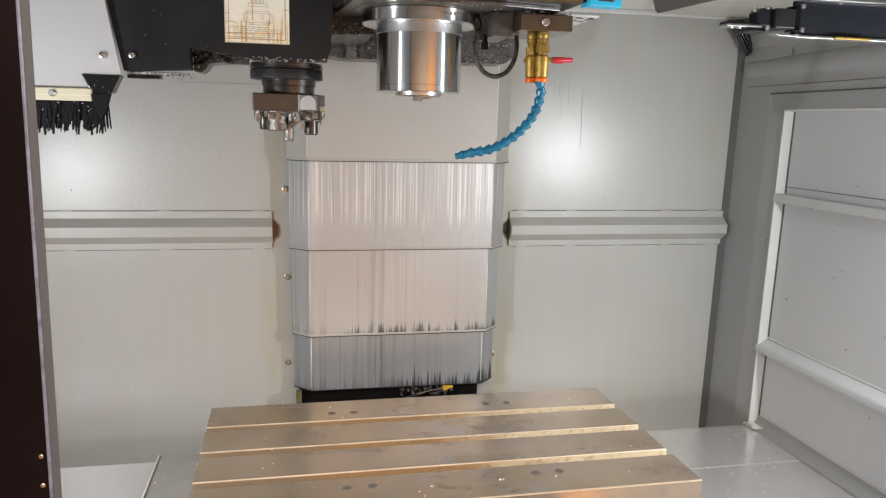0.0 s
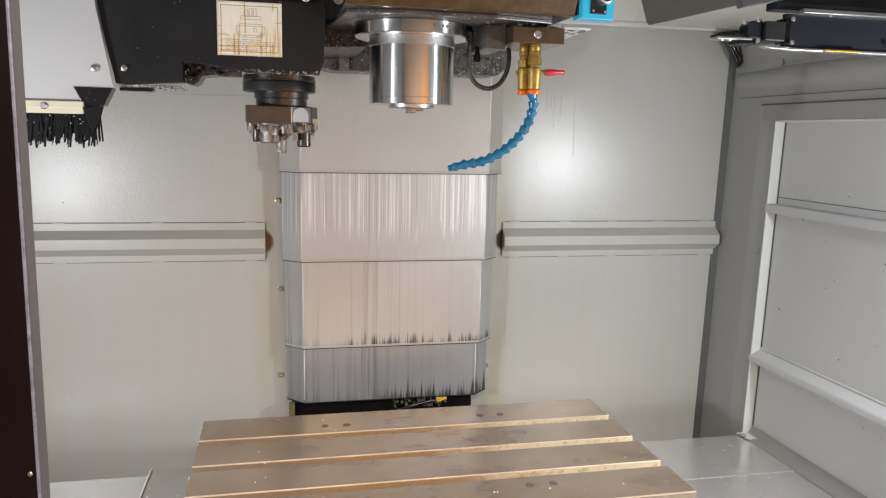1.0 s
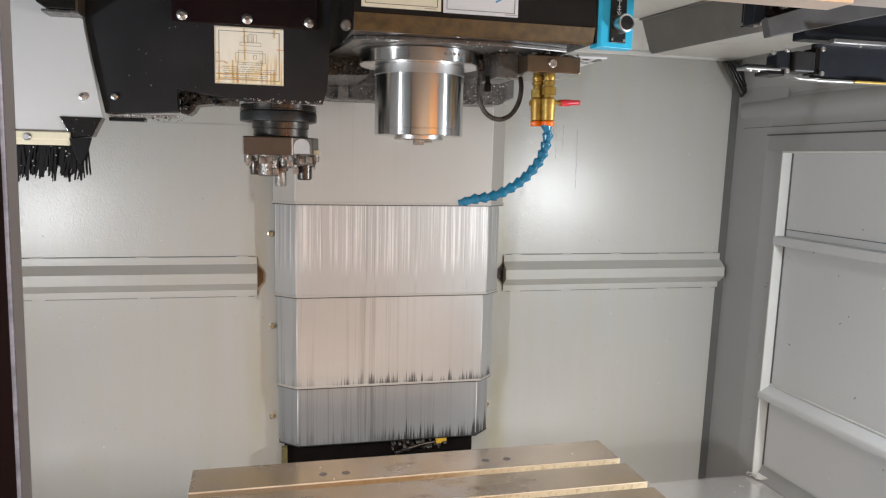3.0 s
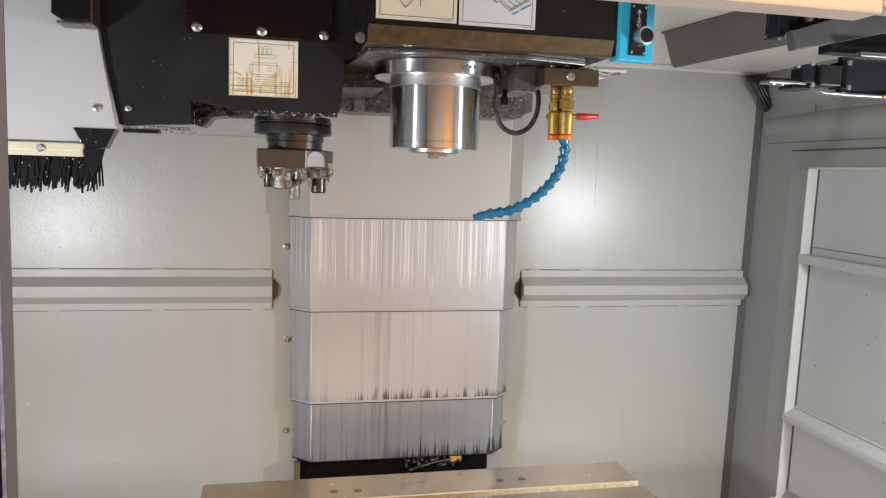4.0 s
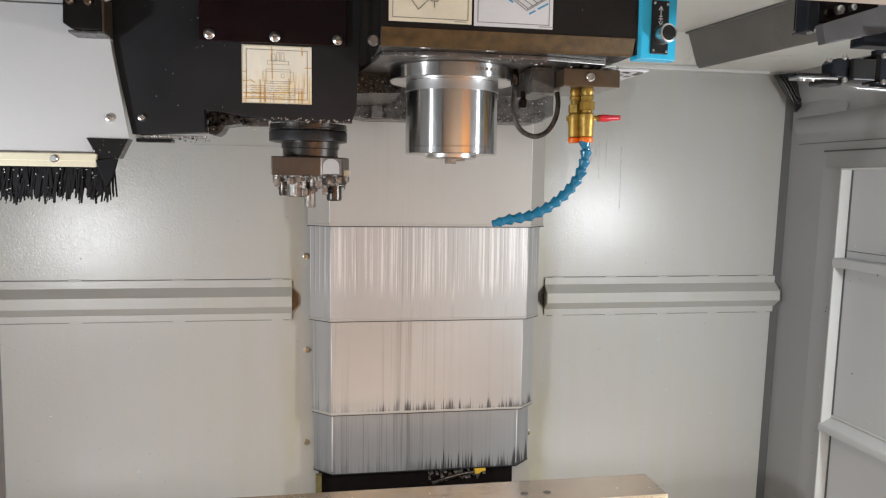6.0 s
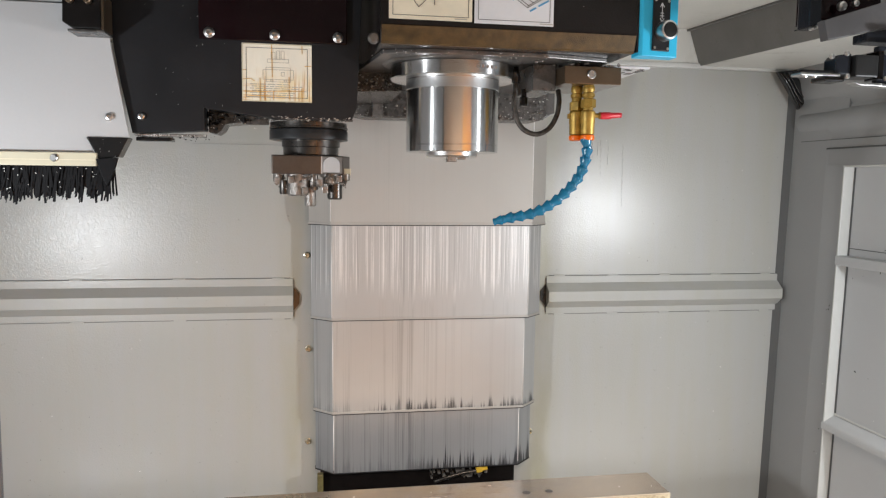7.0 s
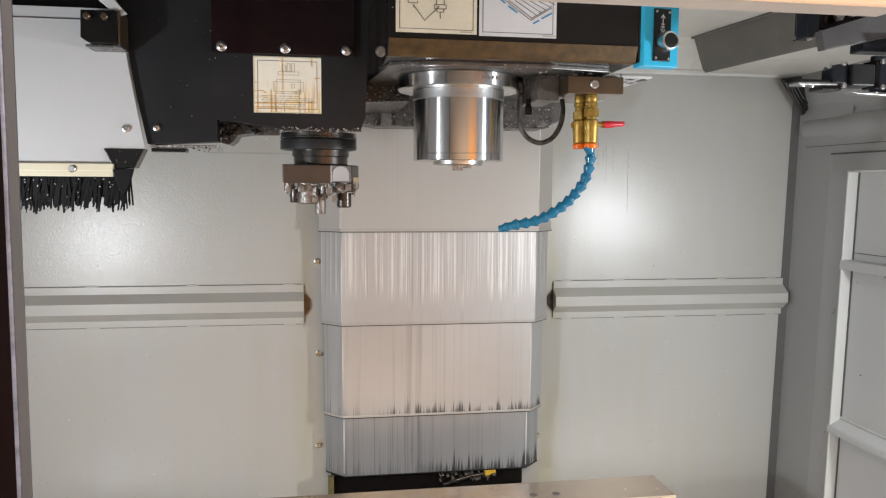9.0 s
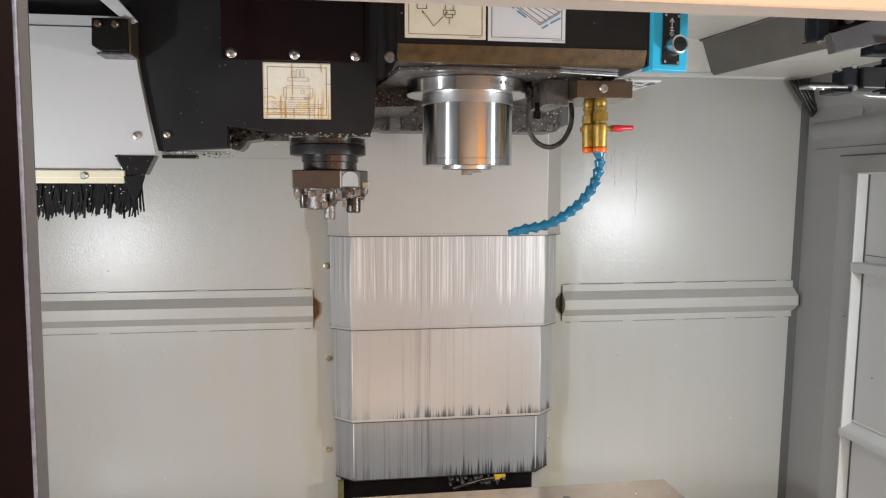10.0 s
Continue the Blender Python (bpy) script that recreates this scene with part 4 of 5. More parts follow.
    solid("hose_barb", lathe_bm([(0.0045, 0), (0.006, 0.002), (0.006, 0.012), (0.004, 0.014), (0.004, 0.024)], 8, Matrix.Translation((0.424, 1.315, 1.500))), GLOSSBLK, "black plug beside the air line", "fitting")


coolant()


# ---- tool changer ----
def changer():
    t = thing("tool_changer", (0.05, 1.38, 1.45), "black tool changer cover with a rust-stained cream sticker", "tool changer")
    y = 1.310
    poly = [(0.206, 1.95), (0.1855, 1.490), (0.179, 1.4735), (0.072, 1.4735), (0.030, 1.4790), (0.006, 1.4825), (-0.012, 1.4835), (-0.017, 1.4860), (-0.017, 1.4550), (-0.1085, 1.4500), (-0.1125, 1.470), (-0.1205, 1.510), (-0.1280, 1.555), (-0.1350, 1.61), (-0.145, 1.70), (-0.145, 1.95)]
    part("cover", prism_bm(poly, "y", y, y + 0.035, 0.0006), BLACK, t)
    part("housing", box_bm(-0.10, 0.175, y + 0.036, 1.52, 1.492, 1.95, 0.003), BLACK, t)
    # Black sheet added in place of the dark inside of the housing.
    part("hood", box_bm(-0.465, -0.1365, y + 0.020, y + 0.045, 1.6275, 1.95, 0.001), BLACK, t)
    p = part("access_panel", box_bm(-0.0215, 0.1715, y - 0.006, y - 0.0005, 1.5745, 1.95, 0.001), MAROON, t, "glossy dark maroon access panel")
    for x in (-0.0085, 0.076, 0.1595):
        part("screw", lathe_bm([(0.0070, 0), (0.0070, 0.0012), (0.0060, 0.0020), (0.0054, 0.0042), (0.0036, 0.0054), (0.0027, 0.0054), (0.0024, 0.002), (0.0004, 0.002)], 24, pose(x, y - 0.0062, 1.5828, 90, 0, 0)), BRIGHT, p, "domed socket screw")
    lab = tag_plate(t, "sticker", 0.0325, 0.1245, 1.4955, 1.5722, y - 0.0002, 0.0055, STICKER, "cream instruction sticker with rust runs")
    art = rect_lines(0.064, 0.096, 1.522, 1.541) + rect_lines(0.060, 0.100, 1.525, 1.538) + rect_lines(0.066, 0.094, 1.5475, 1.5520) + rect_lines(0.071, 0.076, 1.552, 1.561) + rect_lines(0.078, 0.082, 1.552, 1.563) + rect_lines(0.084, 0.088, 1.552, 1.563)
    art += rect_lines(0.084, 0.088, 1.530, 1.535) + rect_lines(0.070, 0.073, 1.522, 1.525) + rect_lines(0.088, 0.091, 1.522, 1.525)
    part("drawing", strokes(art, y - 0.0008, 0.0005), INKGREY, lab)
    rows = []
    r3 = random.Random(5)
    for k in range(7):
        z = 1.5185 - k * 0.0028
        x = 0.043 + (0.002 if k % 2 else 0)
        while x < 0.113 - r3.random() * 0.02:
            w = 0.004 + r3.random() * 0.007
            rows.append((x, z, min(x + w, 0.117), z))
            x += w + 0.0015
    part("print", strokes(rows, y - 0.0008, 0.0009), INKGREY, lab, "small unreadable print")
    runs = [(0.0345, 1.5085, 0.114, 1.5105), (0.0560, 1.5135, 0.0562, 1.4965), (0.0715, 1.571, 0.0722, 1.528), (0.0735, 1.510, 0.0738, 1.4975), (0.0945, 1.512, 0.0950, 1.4975), (0.1110, 1.514, 0.1115, 1.4965),
            (0.0335, 1.5245, 0.044, 1.5255), (0.044, 1.5255, 0.049, 1.5225), (0.1115, 1.571, 0.1118, 1.560), (0.0330, 1.5365, 0.038, 1.5368), (0.115, 1.5435, 0.124, 1.5440), (0.094, 1.529, 0.0945, 1.514), (0.056, 1.527, 0.0562, 1.5135)]
    part("rust", strokes(runs, y - 0.0012, 0.0007), RUST, lab, "rust runs")
    part("rust", strokes([(0.0330, 1.571, 0.1240, 1.5712), (0.0333, 1.4962, 0.0335, 1.571), (0.035, 1.4960, 0.123, 1.4962)], y - 0.0008, 0.0011), BRUSHBAR, lab, "yellowed sticker edge")
    part("cover_screw", lathe_bm([(0.0052, 0), (0.0052, 0.0018), (0.0042, 0.0038), (0.0024, 0.0044), (0.0019, 0.0018), (0.0003, 0.0018)], 18, pose(-0.096, y - 0.0002, 1.4720, 90, 0, 0)), BRIGHT, t)
    # greasy mechanism in the notch
    part("shaft_block", prism_bm([(-0.0165, 1.4550), (-0.006, 1.4530), (0.001, 1.4580), (0.006, 1.4665), (0.024, 1.4690), (0.062, 1.4700), (0.062, 1.4930), (-0.0165, 1.4930)], "y", y + 0.0355, y + 0.09, 0.0006), SWARF, t, "oily black carrier block with caked chips")
    part("gear_bar", box_bm(0.034, 0.064, y + 0.028, y + 0.0352, 1.4665, 1.4780, 0.0008), SWARF, t)
    part("under_strip", box_bm(-0.106, -0.018, y + 0.006, y + 0.03, 1.4465, 1.4500, 0.001), CHIPPY, t)
    part("under_pad", box_bm(-0.105, -0.060, y + 0.004, y + 0.03, 1.4400, 1.4452, 0.001), GLOSSBLK, t)
    # carrier collar
    at = Matrix.Translation((0.1195, 1.395, 0))
    part("upper_collar", lathe_bm([(0.052, 1.4640), (0.0565, 1.4645), (0.0575, 1.4655), (0.0575, 1.4668), (0.0560, 1.4676), (0.0560, 1.4735)], 48, at), DARKST, t)
    part("lower_collar", lathe_bm([(0.050, 1.4475), (0.0570, 1.4490), (0.0570, 1.4615), (0.0562, 1.4632)], 48, at), SATIN, t, "satin black collar")
    grime = bmesh.new()
    r6 = random.Random(61)
    for k in range(230):
        u = r6.random()
        if u < 0.45:
            x, z = -0.016 + r6.random() ** 1.6 * 0.070, 0.0
            z = 1.4880 - r6.random() ** 1.5 * (0.032 if x < 0.004 else 0.018)
        elif u < 0.75:
            x, z = -0.106 + r6.random() * 0.10, 1.4495 - r6.random() ** 2 * 0.008
        else:
            x, z = 0.03 + r6.random() * 0.15, 1.474 - r6.random() ** 2 * 0.006
        far = u < 0.45
        lump(grime, r6, (x, y + (0.020 if far else 0.006) + r6.random() * 0.014, z), (0.0012 + r6.random() ** 2 * 0.0042) * (1.0 if far else 0.35))
    part("residue", grime, GLOSSBLK, t, "black oily grime with caked chips")
    g = bmesh.new()
    r4 = random.Random(11)
    for k in range(120):
        x, s = -0.015 + r4.random() * 0.19, 0.0005 + r4.random() ** 2 * 0.0017
        s *= 0.6 if x < 0.06 else 1.0
        z = 1.4735 + r4.random() * 0.006 if x > 0.06 else 1.462 + r4.random() * 0.028
        box_bm(x, x + s, y - 0.0012 + (0.03 if x < 0.06 else 0), y + 0.0005 + (0.03 if x < 0.06 else 0), z - 0.003, z - 0.003 + s * 0.7, 0, g)
    tagged(part("chips", g, CHIPS, t, "clinging steel chips"), kind="stuff")


changer()


def cutter():
    t = thing("face_cutter", (0.1225, 1.395, 1.352), "brown steel cutter body with bright inserts hanging in the changer", "cutting tool")
    cx, cy = 0.1225, 1.395
    at = Matrix.Translation((cx, cy, 0))
    part("shank", lathe_bm([(0.0415, 1.4262), (0.0405, 1.4275), (0.0405, 1.4380), (0.0425, 1.4390), (0.0425, 1.4478)], 40, at), DARKST, t)
    plan = [(-0.055, -0.048), (0.0145, -0.050), (0.0460, -0.026), (0.0570, 0.004), (0.0570, 0.040), (-0.040, 0.052), (-0.055, 0.035)]
    part("body", prism_bm([(cx + a, cy + b) for a, b in plan], "z", 1.3990, 1.4260, 0.0018), BROWNST, t)
    arch = [(0.003, -0.0105), (0.033, -0.0105)] + [(0.018 + 0.015 * math.cos(k * math.pi / 10), 0.0005 + 0.011 * math.sin(k * math.pi / 10)) for k in range(11)]
    face = prism_bm(arch, "y", -0.0012, 0.0, 0.0004)
    face.transform(Matrix.Translation((cx + 0.0145, cy - 0.0502, 1.4125)) @ pose(0, 0, 0, 0, 0, 37.3))
    part("flat", face, COVER, t, "dull pale flat")
    part("edge", box_bm(cx + 0.0455, cx + 0.0578, cy - 0.020, cy + 0.02, 1.3980, 1.4080, 0.001), BRUSHBAR, t, "pale edge")
    for dx, dy, r, z0, z1, mtl in ((-0.018, -0.030, 0.0165, 1.3680, 1.4000, CHIPPY), (0.034, -0.030, 0.0110, 1.3630, 1.3850, DARKST), (0.028, -0.030, 0.0125, 1.3850, 1.4000, CHIPPY), (-0.001, -0.030, 0.0085, 1.3530, 1.3800, CHIPPY),
                                 (0.004, -0.034, 0.0065, 1.3760, 1.4000, CHIPPY), (-0.038, -0.028, 0.0070, 1.3700, 1.3900, DARKST), (-0.046, -0.026, 0.0080, 1.3870, 1.4000, CHIPPY), (0.050, -0.018, 0.0065, 1.3900, 1.4000, CHIPPY), (0.044, -0.01, 0.009, 1.3860, 1.4000, DARKST)):
        part("insert_holder", lathe_bm([(r * 0.85, z0), (r, z0 + 0.002), (r, z1)], 14, Matrix.Translation((cx + dx, cy + dy, 0))), mtl, t)
    for dx, z in ((-0.047, 1.388), (-0.028, 1.390), (0.012, 1.386), (0.020, 1.376), (0.040, 1.392), (-0.008, 1.374)):
        part("insert", box_bm(cx + dx - 0.004, cx + dx + 0.004, cy - 0.050, cy - 0.044, z - 0.004, z + 0.006, 0.0008), CHIPPY, t)
    swarf = bmesh.new()
    r7 = random.Random(70)
    for k in range(90):
        a = r7.random() * math.pi + math.pi
        lump(swarf, r7, (cx + 0.050 * math.cos(a), cy - 0.012 + 0.036 * math.sin(a), 1.3995 - r7.random() ** 1.8 * 0.022), 0.0008 + r7.random() ** 2 * 0.0034)
    part("residue", swarf, CHIPPY, t, "wet chips caught between the inserts")


cutter()


# ---- grey changer door with brush ----
def changer_door():
    t = thing("changer_door", (-0.30, 1.30, 1.40), "light grey sheet-metal changer door with a screw", "door panel")
    y = 1.3035
    poly = [(-0.110, 1.4440), (-0.1215, 1.510), (-0.1290, 1.555), (-0.1360, 1.6105), (-0.460, 1.6105), (-0.460, 1.4235), (-0.1535, 1.4235), (-0.1625, 1.4435)]
    part("sheet", prism_bm(poly, "y", y - 0.003, y, 0.0006), COVER, t)
    part("top_strip", box_bm(-0.460, -0.14, y + 0.0005, y + 0.004, 1.6118, 1.6265, 0.0008), COVER, t)
    part("backing", box_bm(-0.460, -0.165, y + 0.001, y + 0.03, 1.4245, 1.6115, 0.001), GREY, t)
    part("screw", lathe_bm([(0.0054, 0), (0.0054, 0.0018), (0.0043, 0.0040), (0.0024, 0.0046), (0.0019, 0.0018), (0.0003, 0.0018)], 18, pose(-0.1335, y - 0.003, 1.4695, 90, 0, 0)), BRIGHT, t)
    b = thing("brush_strip", (-0.30, 1.29, 1.367), "black bristle brush strip in a cream holder", "brush")
    part("holder", box_bm(-0.460, -0.149, y - 0.011, y - 0.0035, 1.4055, 1.4228, 0.0015), BRUSHBAR, b, "cream plastic holder")
    part("holder_groove", box_bm(-0.460, -0.1495, y - 0.0114, y - 0.0111, 1.4130, 1.4136), CREAM, b)
    part("screw", lathe_bm([(0.0050, 0), (0.0050, 0.0015), (0.0035, 0.0032)], 14, pose(-0.200, y - 0.0112, 1.4155, 90, 0, 0)), BRIGHT, b)
    r = random.Random(21)
    bm = bmesh.new()
    for k in range(640):
        x = -0.460 + (0.315 if k < 590 else 0.332) * (r.random() if k < 590 else 0.93 + 0.07 * r.random())
        yy = y - 0.010 + 0.008 * r.random()
        zt = 1.366 + 0.007 * math.sin(x * 310) * math.sin(x * 97) + r.random() * 0.009 - (0.006 if r.random() < 0.3 else 0)
        lean = (r.random() - 0.72) * 0.018
        w = 0.0006 + r.random() * 0.0009
        v = [bm.verts.new(p) for p in ((x - w, yy, 1.4062), (x + w, yy, 1.4062), (x, yy + 1.6 * w, 1.4062), (x + lean - w, yy, zt), (x + lean + w, yy, zt + 0.001), (x + lean, yy + w, zt))]
        for f in ((0, 1, 4, 3), (1, 2, 5, 4), (2, 0, 3, 5), (3, 4, 5)):
            bm.faces.new([v[i] for i in f])
    tagged(part("bristles", bm, BRISTLE, b), kind="stuff")
    part("bristle_core", box_bm(-0.460, -0.150, y - 0.006, y - 0.004, 1.377, 1.4056), BRISTLE, b)
    s = thing("seal_block", (-0.137, 1.29, 1.386), "wet black rubber seal hanging under the changer door", "seal")
    part("upper", prism_bm([(-0.1625, 1.4432), (-0.1105, 1.4432), (-0.1235, 1.4175), (-0.1485, 1.4150)], "y", y - 0.006, y + 0.02, 0.0012), GLOSSBLK, s)
    part("tail", prism_bm([(-0.1500, 1.4150), (-0.1225, 1.4170), (-0.1290, 1.3950), (-0.1365, 1.3800), (-0.1420, 1.3910)], "y", y - 0.0135, y - 0.0075, 0.001), BRISTLE, s)
    k = thing("latch_bracket", (-0.16, 1.28, 1.575), "dark bronze latch bracket with two bolts", "bracket")
    part("box", prism_bm([(-0.175, 1.6155), (-0.131, 1.6155), (-0.131, 1.5735), (-0.165, 1.5735), (-0.176, 1.581)], "y", 1.262, 1.3000, 0.0015), GLOSSBLK, k)
    part("foot", box_bm(-0.170, -0.127, 1.262, 1.302, 1.5695, 1.5728, 0.001), CASTING, k)
    part("side_plate", box_bm(-0.1305, -0.1275, 1.262, 1.302, 1.573, 1.6155, 0.0006), BRONZE, k)
    for x in (-0.166, -0.145):
        part("bolt", lathe_bm([(0.0045, 0), (0.0045, 0.006), (0.003, 0.0075)], 12, pose(x, 1.2618, 1.607, 90, 0, 0)), BRONZE, k)
    part("arm", prism_bm([(-0.213, 1.68), (-0.178, 1.68), (-0.120, 1.6130), (-0.131, 1.6090)], "y", 1.266, 1.272, 0.001), GREY, k, "grey diagonal arm")


changer_door()


# ---- latch gear over the opening ----
def latch():
    t = thing("door_latch_gear", (0.80, 1.07, 1.51), "blue-black steel latch gear with bright bolts under the roof", "door latch")
    part("plate", box_bm(0.781, 1.10, 1.060, 1.068, 1.5125, 1.5560, 0.001), BLUEPLATE, t, "blue-black steel plate")
    part("foot_strip", box_bm(0.785, 1.10, 1.056, 1.070, 1.5085, 1.5120, 0.0008), BRIGHT, t)
    part("shoe", box_bm(0.838, 0.892, 1.052, 1.0555, 1.5085, 1.5115, 0.0008), BRASS, t, "worn brass shoe")
    part("rail", box_bm(0.800, 1.10, 1.050, 1.0595, 1.5565, 1.5620, 0.001), BRIGHT, t, "bright guide rail")
    part("body", box_bm(0.749, 0.779, 1.055, 1.085, 1.5190, 1.5445, 0.002), RUBBER, t)
    part("spacer", box_bm(0.7805, 0.7875, 1.057, 1.080, 1.5170, 1.5500, 0.001), GLOSSBLK, t)
    part("head", prism_bm([(0.7270, 1.5230), (0.7270, 1.5390), (0.7310, 1.5440), (0.7465, 1.5460), (0.7465, 1.5220)], "y", 1.060, 1.082, 0.0012), BLUEPLATE, t)
    part("pad", box_bm(0.712, 0.738, 1.058, 1.084, 1.5130, 1.5190, 0.002), GLOSSBLK, t)
    part("tongue_back", box_bm(0.686, 0.727, 1.062, 1.084, 1.5230, 1.5262, 0.001), GLOSSBLK, t)
    part("tongue", box_bm(0.683, 0.734, 1.060, 1.080, 1.5190, 1.5225, 0.0012), BRIGHT, t, "bright latch tongue")
    part("clip", prism_bm([(0.748, 1.5125), (0.79, 1.5125), (0.79, 1.5090), (0.758, 1.5095)], "y", 1.056, 1.07, 0.0008), BRIGHT, t)
    for x, z in ((0.716, 1.5405), (0.7355, 1.5445), (0.737, 1.5185), (0.787, 1.5480), (0.788, 1.5180), (0.842, 1.5565), (0.94, 1.549), (0.94, 1.520)):
        part("bolt", lathe_bm([(0.0030, 0), (0.0030, 0.0028), (0.0020, 0.0040)], 10, pose(x, 1.0545, z, 90, 0, 0)), BRIGHT, t)
    for x in (0.692, 0.704, 0.716):
        part("rivet", lathe_bm([(0.0030, 0), (0.0022, 0.002)], 10, pose(x, 1.066, 1.5193, 180, 0, 0)), BRIGHT, t)
    part("carriage", prism_bm([(0.775, 1.5630), (1.10, 1.5630), (1.10, 1.6475), (0.775, 1.5736)], "y", 1.0735, 1.0975, 0.0015), BLUEPLATE, t, "glossy black carriage behind the plate")
    r = thing("door_track", (0.90, 1.10, 1.56), "grey door track rail under the roof", "rail")
    part("beam", prism_bm([(0.7236, 1.5624), (0.7175, 1.5850), (0.7912, 1.6087), (1.10, 1.7080), (1.10, 1.6480)], "y", 1.072, 1.086, 0.0012), TRACK, r)
    part("roller_box", box_bm(0.7285, 0.7445, 1.115, 1.14, 1.5860, 1.642, 0.002), BLUEPLATE, r)
    part("motor", box_bm(0.7455, 0.83, 1.12, 1.17, 1.5960, 1.648, 0.003), MAROON, r)
    part("shelf", prism_bm([(0.7080, 1.5795), (0.7080, 1.5812), (0.7430, 1.5925), (0.7430, 1.5905)], "y", 1.105, 1.1145, 0.0005), BLUEPLATE, r)
    for x, z, q in ((0.7290, 1.5835, 0.0025), (0.7345, 1.5860, 0.003), (0.768, 1.612, 0.0055), (0.786, 1.616, 0.004)):
        part("bolt", lathe_bm([(q, 0), (q, 0.006), (q * 0.6, 0.008)], 12, pose(x, 1.1135, z, 90, 0, 0)), BRIGHT, r)
    f = thing("rubber_flap", (1.14, 1.74, 1.555), "folded black rubber flap in the upper corner", "seal")
    part("flap", prism_bm([(1.1196, 1.6359), (1.1534, 1.6397), (1.1726, 1.6197), (1.1930, 1.5775), (1.1755, 1.5559), (1.1495, 1.5943)], "y", 1.772, 1.782, 0.0012), RUBBER, f)
    for k, d in enumerate((0.0, 0.008, 0.017)):
        part("fold", tube_bm(smooth_path([(1.1230 + d, 1.7715, 1.6345), (1.1370 + d, 1.7690, 1.6180), (1.1540 + d, 1.7695, 1.5930), (1.1745 + d, 1.7715, 1.5600 + d)], 12), 0.0026 - k * 0.0004, 8), GLOSSBLK, f)


latch()

# ---- scattered chips ----
rnd = random.Random(40)


def chip_field(label, places):
    bm = bmesh.new()
    for p, n, s in places:
        own = box_bm(-s, s, -s * 0.35, s * 0.35, -s * 0.25, s * 0.25)
        own.transform(Matrix.Translation(p) @ pose(0, 0, 0, 90 * (n == "y"), 90 * (n == "x"), 0) @ pose(0, 0, 0, 0, 0, rnd.random() * 180))
        merge(bm, own)
    return bm


spots = [((-0.02 + rnd.random() * 0.75, 1.13 + rnd.random() * 0.39, 0.8506), "z", 0.0006 + rnd.random() * 0.0012) for _ in range(24)]
spots += [((-0.10 + rnd.random() * 0.07, 1.05 + rnd.random() * 0.38, 0.8008), "z", 0.001 + rnd.random() * 0.002) for _ in range(30)]
tagged(link("table_chips", chip_field("", spots), CHIPS), "bright aluminium chips scattered on the table", "chips", kind="stuff")
spots = [((-0.5 + rnd.random() * 1.65, 1.8092, 0.65 + rnd.random() * 0.98), "y", 0.0004 + rnd.random() ** 2 * 0.0012) for _ in range(190)]
spots = [s for s in spots if not (0.10 < s[0][0] < 0.61) and not (1.10 < s[0][2] < 1.195)]
tagged(link("wall_chips", chip_field("", spots[:90]), CHIPS), "tiny bright chips stuck on the back wall", "chips", kind="stuff")
tagged(link("wall_specks", chip_field("", spots[90:]), DARKST), "tiny dark specks stuck on the back wall", "chips", kind="stuff")


# ---- coolant drips below the valve ----
bm = bmesh.new()
for x, z0, z1 in ((0.735, 1.405, 1.478), (0.752, 1.43, 1.475), (0.786, 1.34, 1.47), (0.787, 1.375, 1.39), (0.716, 1.44, 1.482), (0.728, 1.45, 1.478)):
    z = z0
    while z < z1:
        h = 0.004 + rnd.random() * 0.009
        w = 0.00012 + rnd.random() * 0.00025
        dx = (rnd.random() - 0.5) * 0.0016
        box_bm(x + dx - w, x + dx + w, 1.8092, 1.8099, z, z + h, 0, bm)
        z += h + rnd.random() * 0.006
tagged(link("coolant_drips", bm, WING), "dried dark coolant drips on the back wall", "stain", kind="stuff")

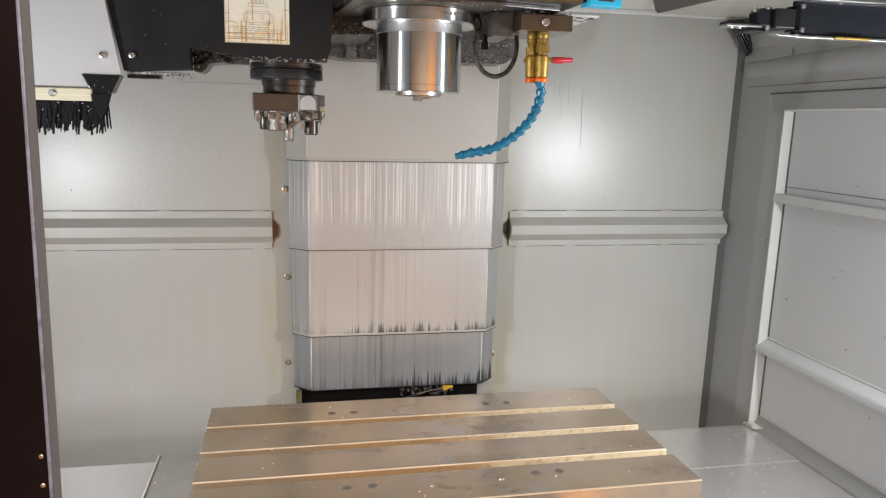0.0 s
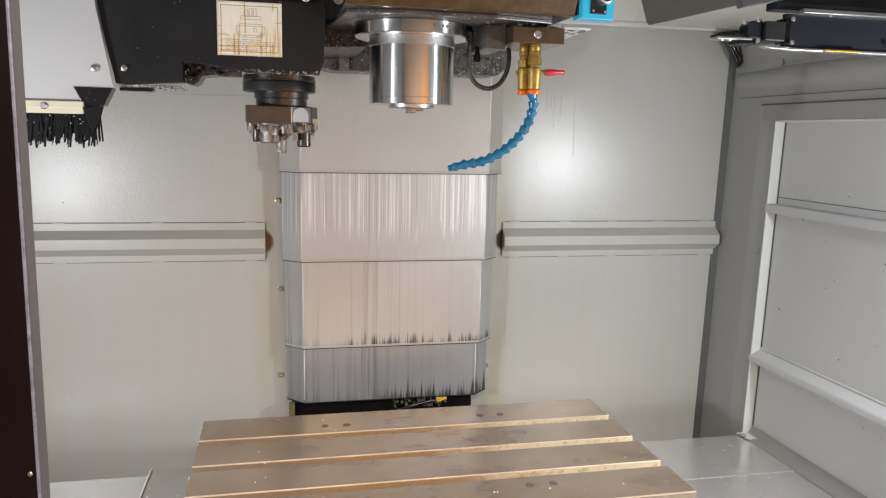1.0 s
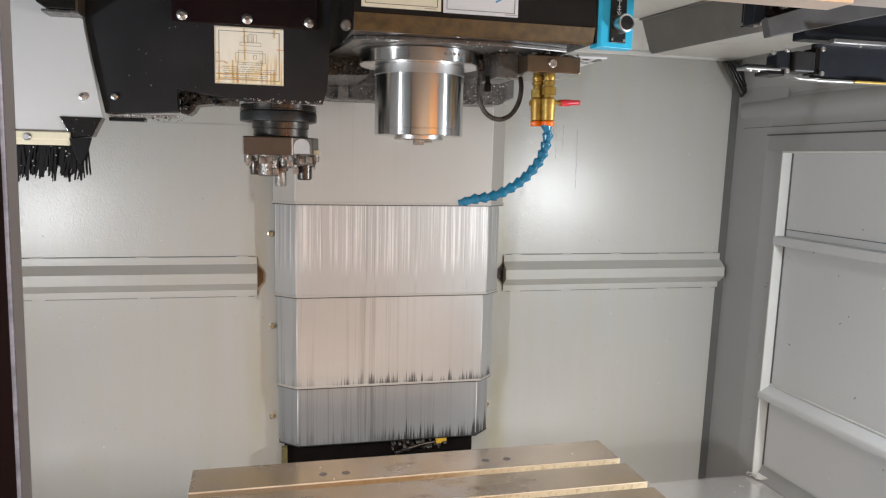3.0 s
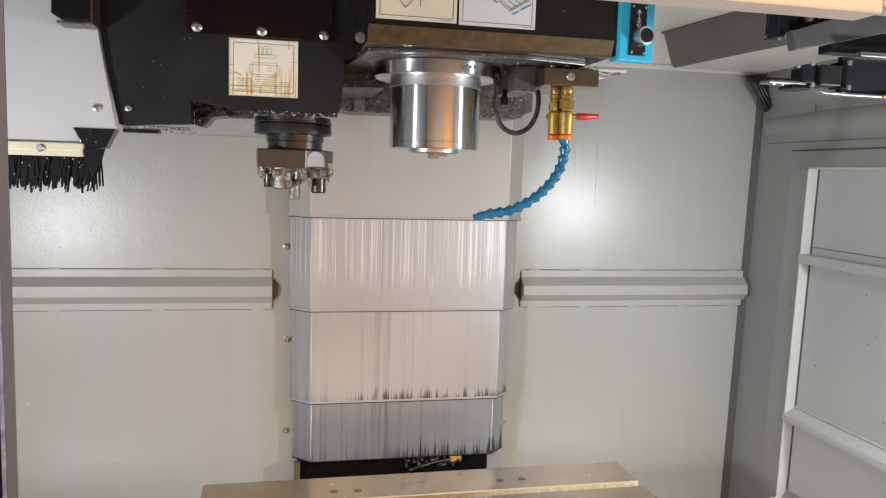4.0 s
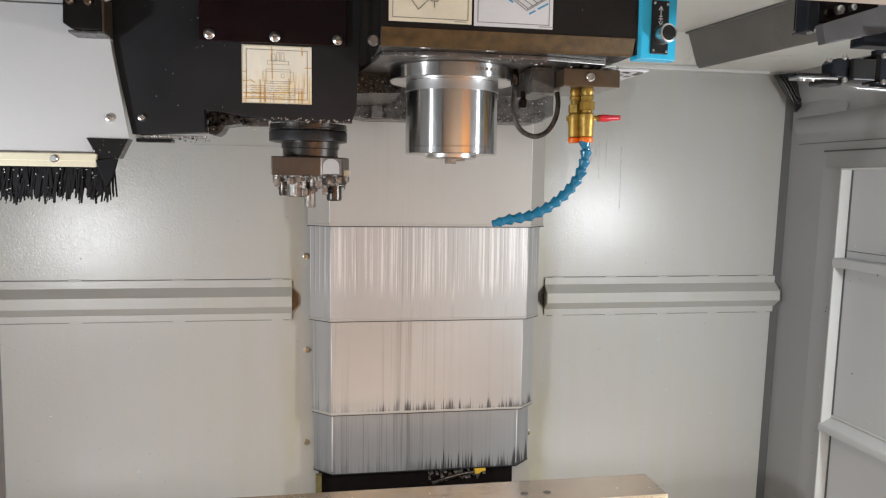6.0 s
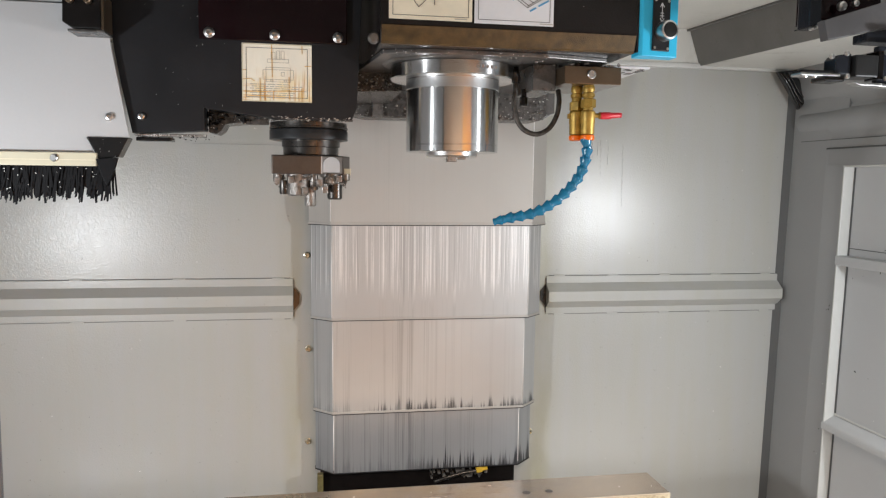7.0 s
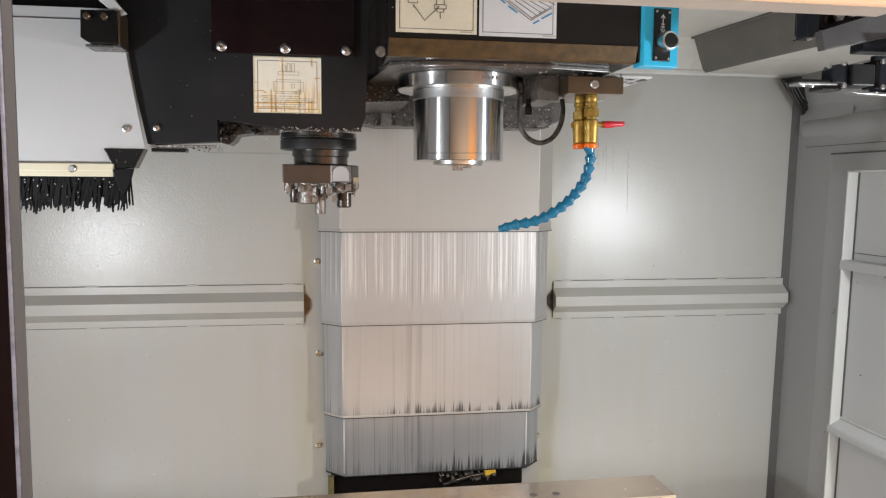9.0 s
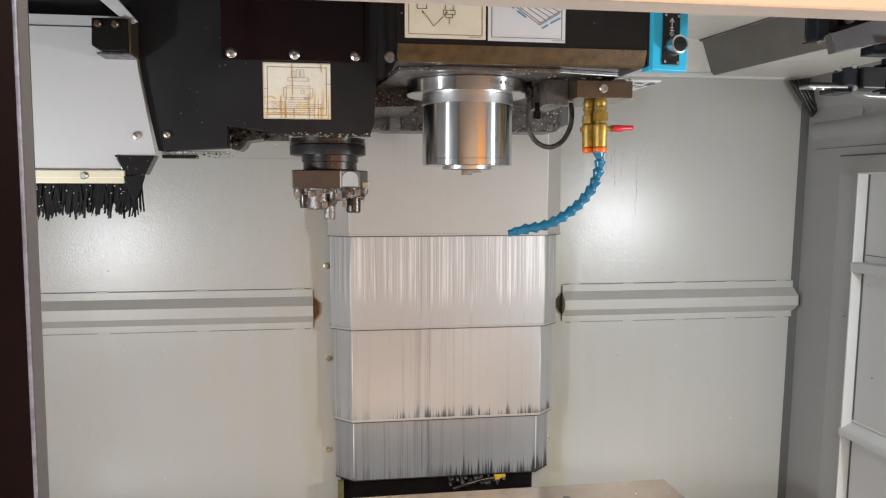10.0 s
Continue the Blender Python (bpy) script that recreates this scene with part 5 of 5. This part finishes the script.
spots = [((1.179 + 0.0235 * (z - 1.43) + 0.0066, y, z), "x", 0.0006 + rnd.random() * 0.0012) for y, z in [(1.64 + rnd.random() * 0.13, 0.72 + rnd.random() * 0.7) for _ in range(45)]]
spots += [((1.2065 + 0.0235 * (z - 1.43), y, z), "x", 0.0006 + rnd.random() * 0.0014) for y, z in [(1.15 + rnd.random() * 0.46, 0.75 + rnd.random() * 0.66) for _ in range(60)]]
tagged(link("side_wall_chips", chip_field("", spots[::2]), CHIPS), "tiny bright chips stuck on the side wall", "chips", kind="stuff")
tagged(link("side_wall_specks", chip_field("", spots[1::2]), DARKST), "tiny dark specks stuck on the side wall", "chips", kind="stuff")
spots = [((-0.10 + rnd.random() * 0.27, 1.3092, 1.48 + rnd.random() * 0.15), "y", 0.0003 + rnd.random() ** 2 * 0.0005) for _ in range(34)]
spots += [((0.21 + rnd.random() * 0.32, 1.1892, 1.586 + rnd.random() * 0.06), "y", 0.0003 + rnd.random() * 0.0006) for _ in range(30)]
tagged(link("cover_specks", chip_field("", spots), CHIPS), "tiny bright specks on the black covers", "chips", kind="stuff")
spots = [((0.87 + rnd.random() * 0.27, 1.30 + rnd.random() * 0.3, 0.7010), "z", 0.0006 + rnd.random() * 0.001) for _ in range(25)]
spots += [((1.160 + rnd.random() * 0.012, 1.622 + rnd.random() * 0.02, 0.703 + rnd.random() * 0.008), "z", 0.0012 + rnd.random() * 0.002) for _ in range(14)]
tagged(link("floor_chips", chip_field("", spots), CHIPS), "bright chips on the stainless floor cover", "chips", kind="stuff")

spots = [((-0.45 + rnd.random() * 0.30, 1.2925, 1.374 + rnd.random() * 0.03), "y", 0.0003 + rnd.random() * 0.0007) for _ in range(60)]
spots += [((-0.158 + rnd.random() * 0.044, 1.2962, 1.418 + rnd.random() * 0.023), "y", 0.0002 + rnd.random() * 0.0005) for _ in range(9)]
spots += [((-0.106 + rnd.random() * 0.09, 1.3155, 1.4470 + rnd.random() * 0.002), "y", 0.0005 + rnd.random() * 0.0012) for _ in range(30)]
tagged(link("brush_chips", chip_field("", spots), CHIPS), "bright chips caught in the brush and its seal", "chips", kind="stuff")
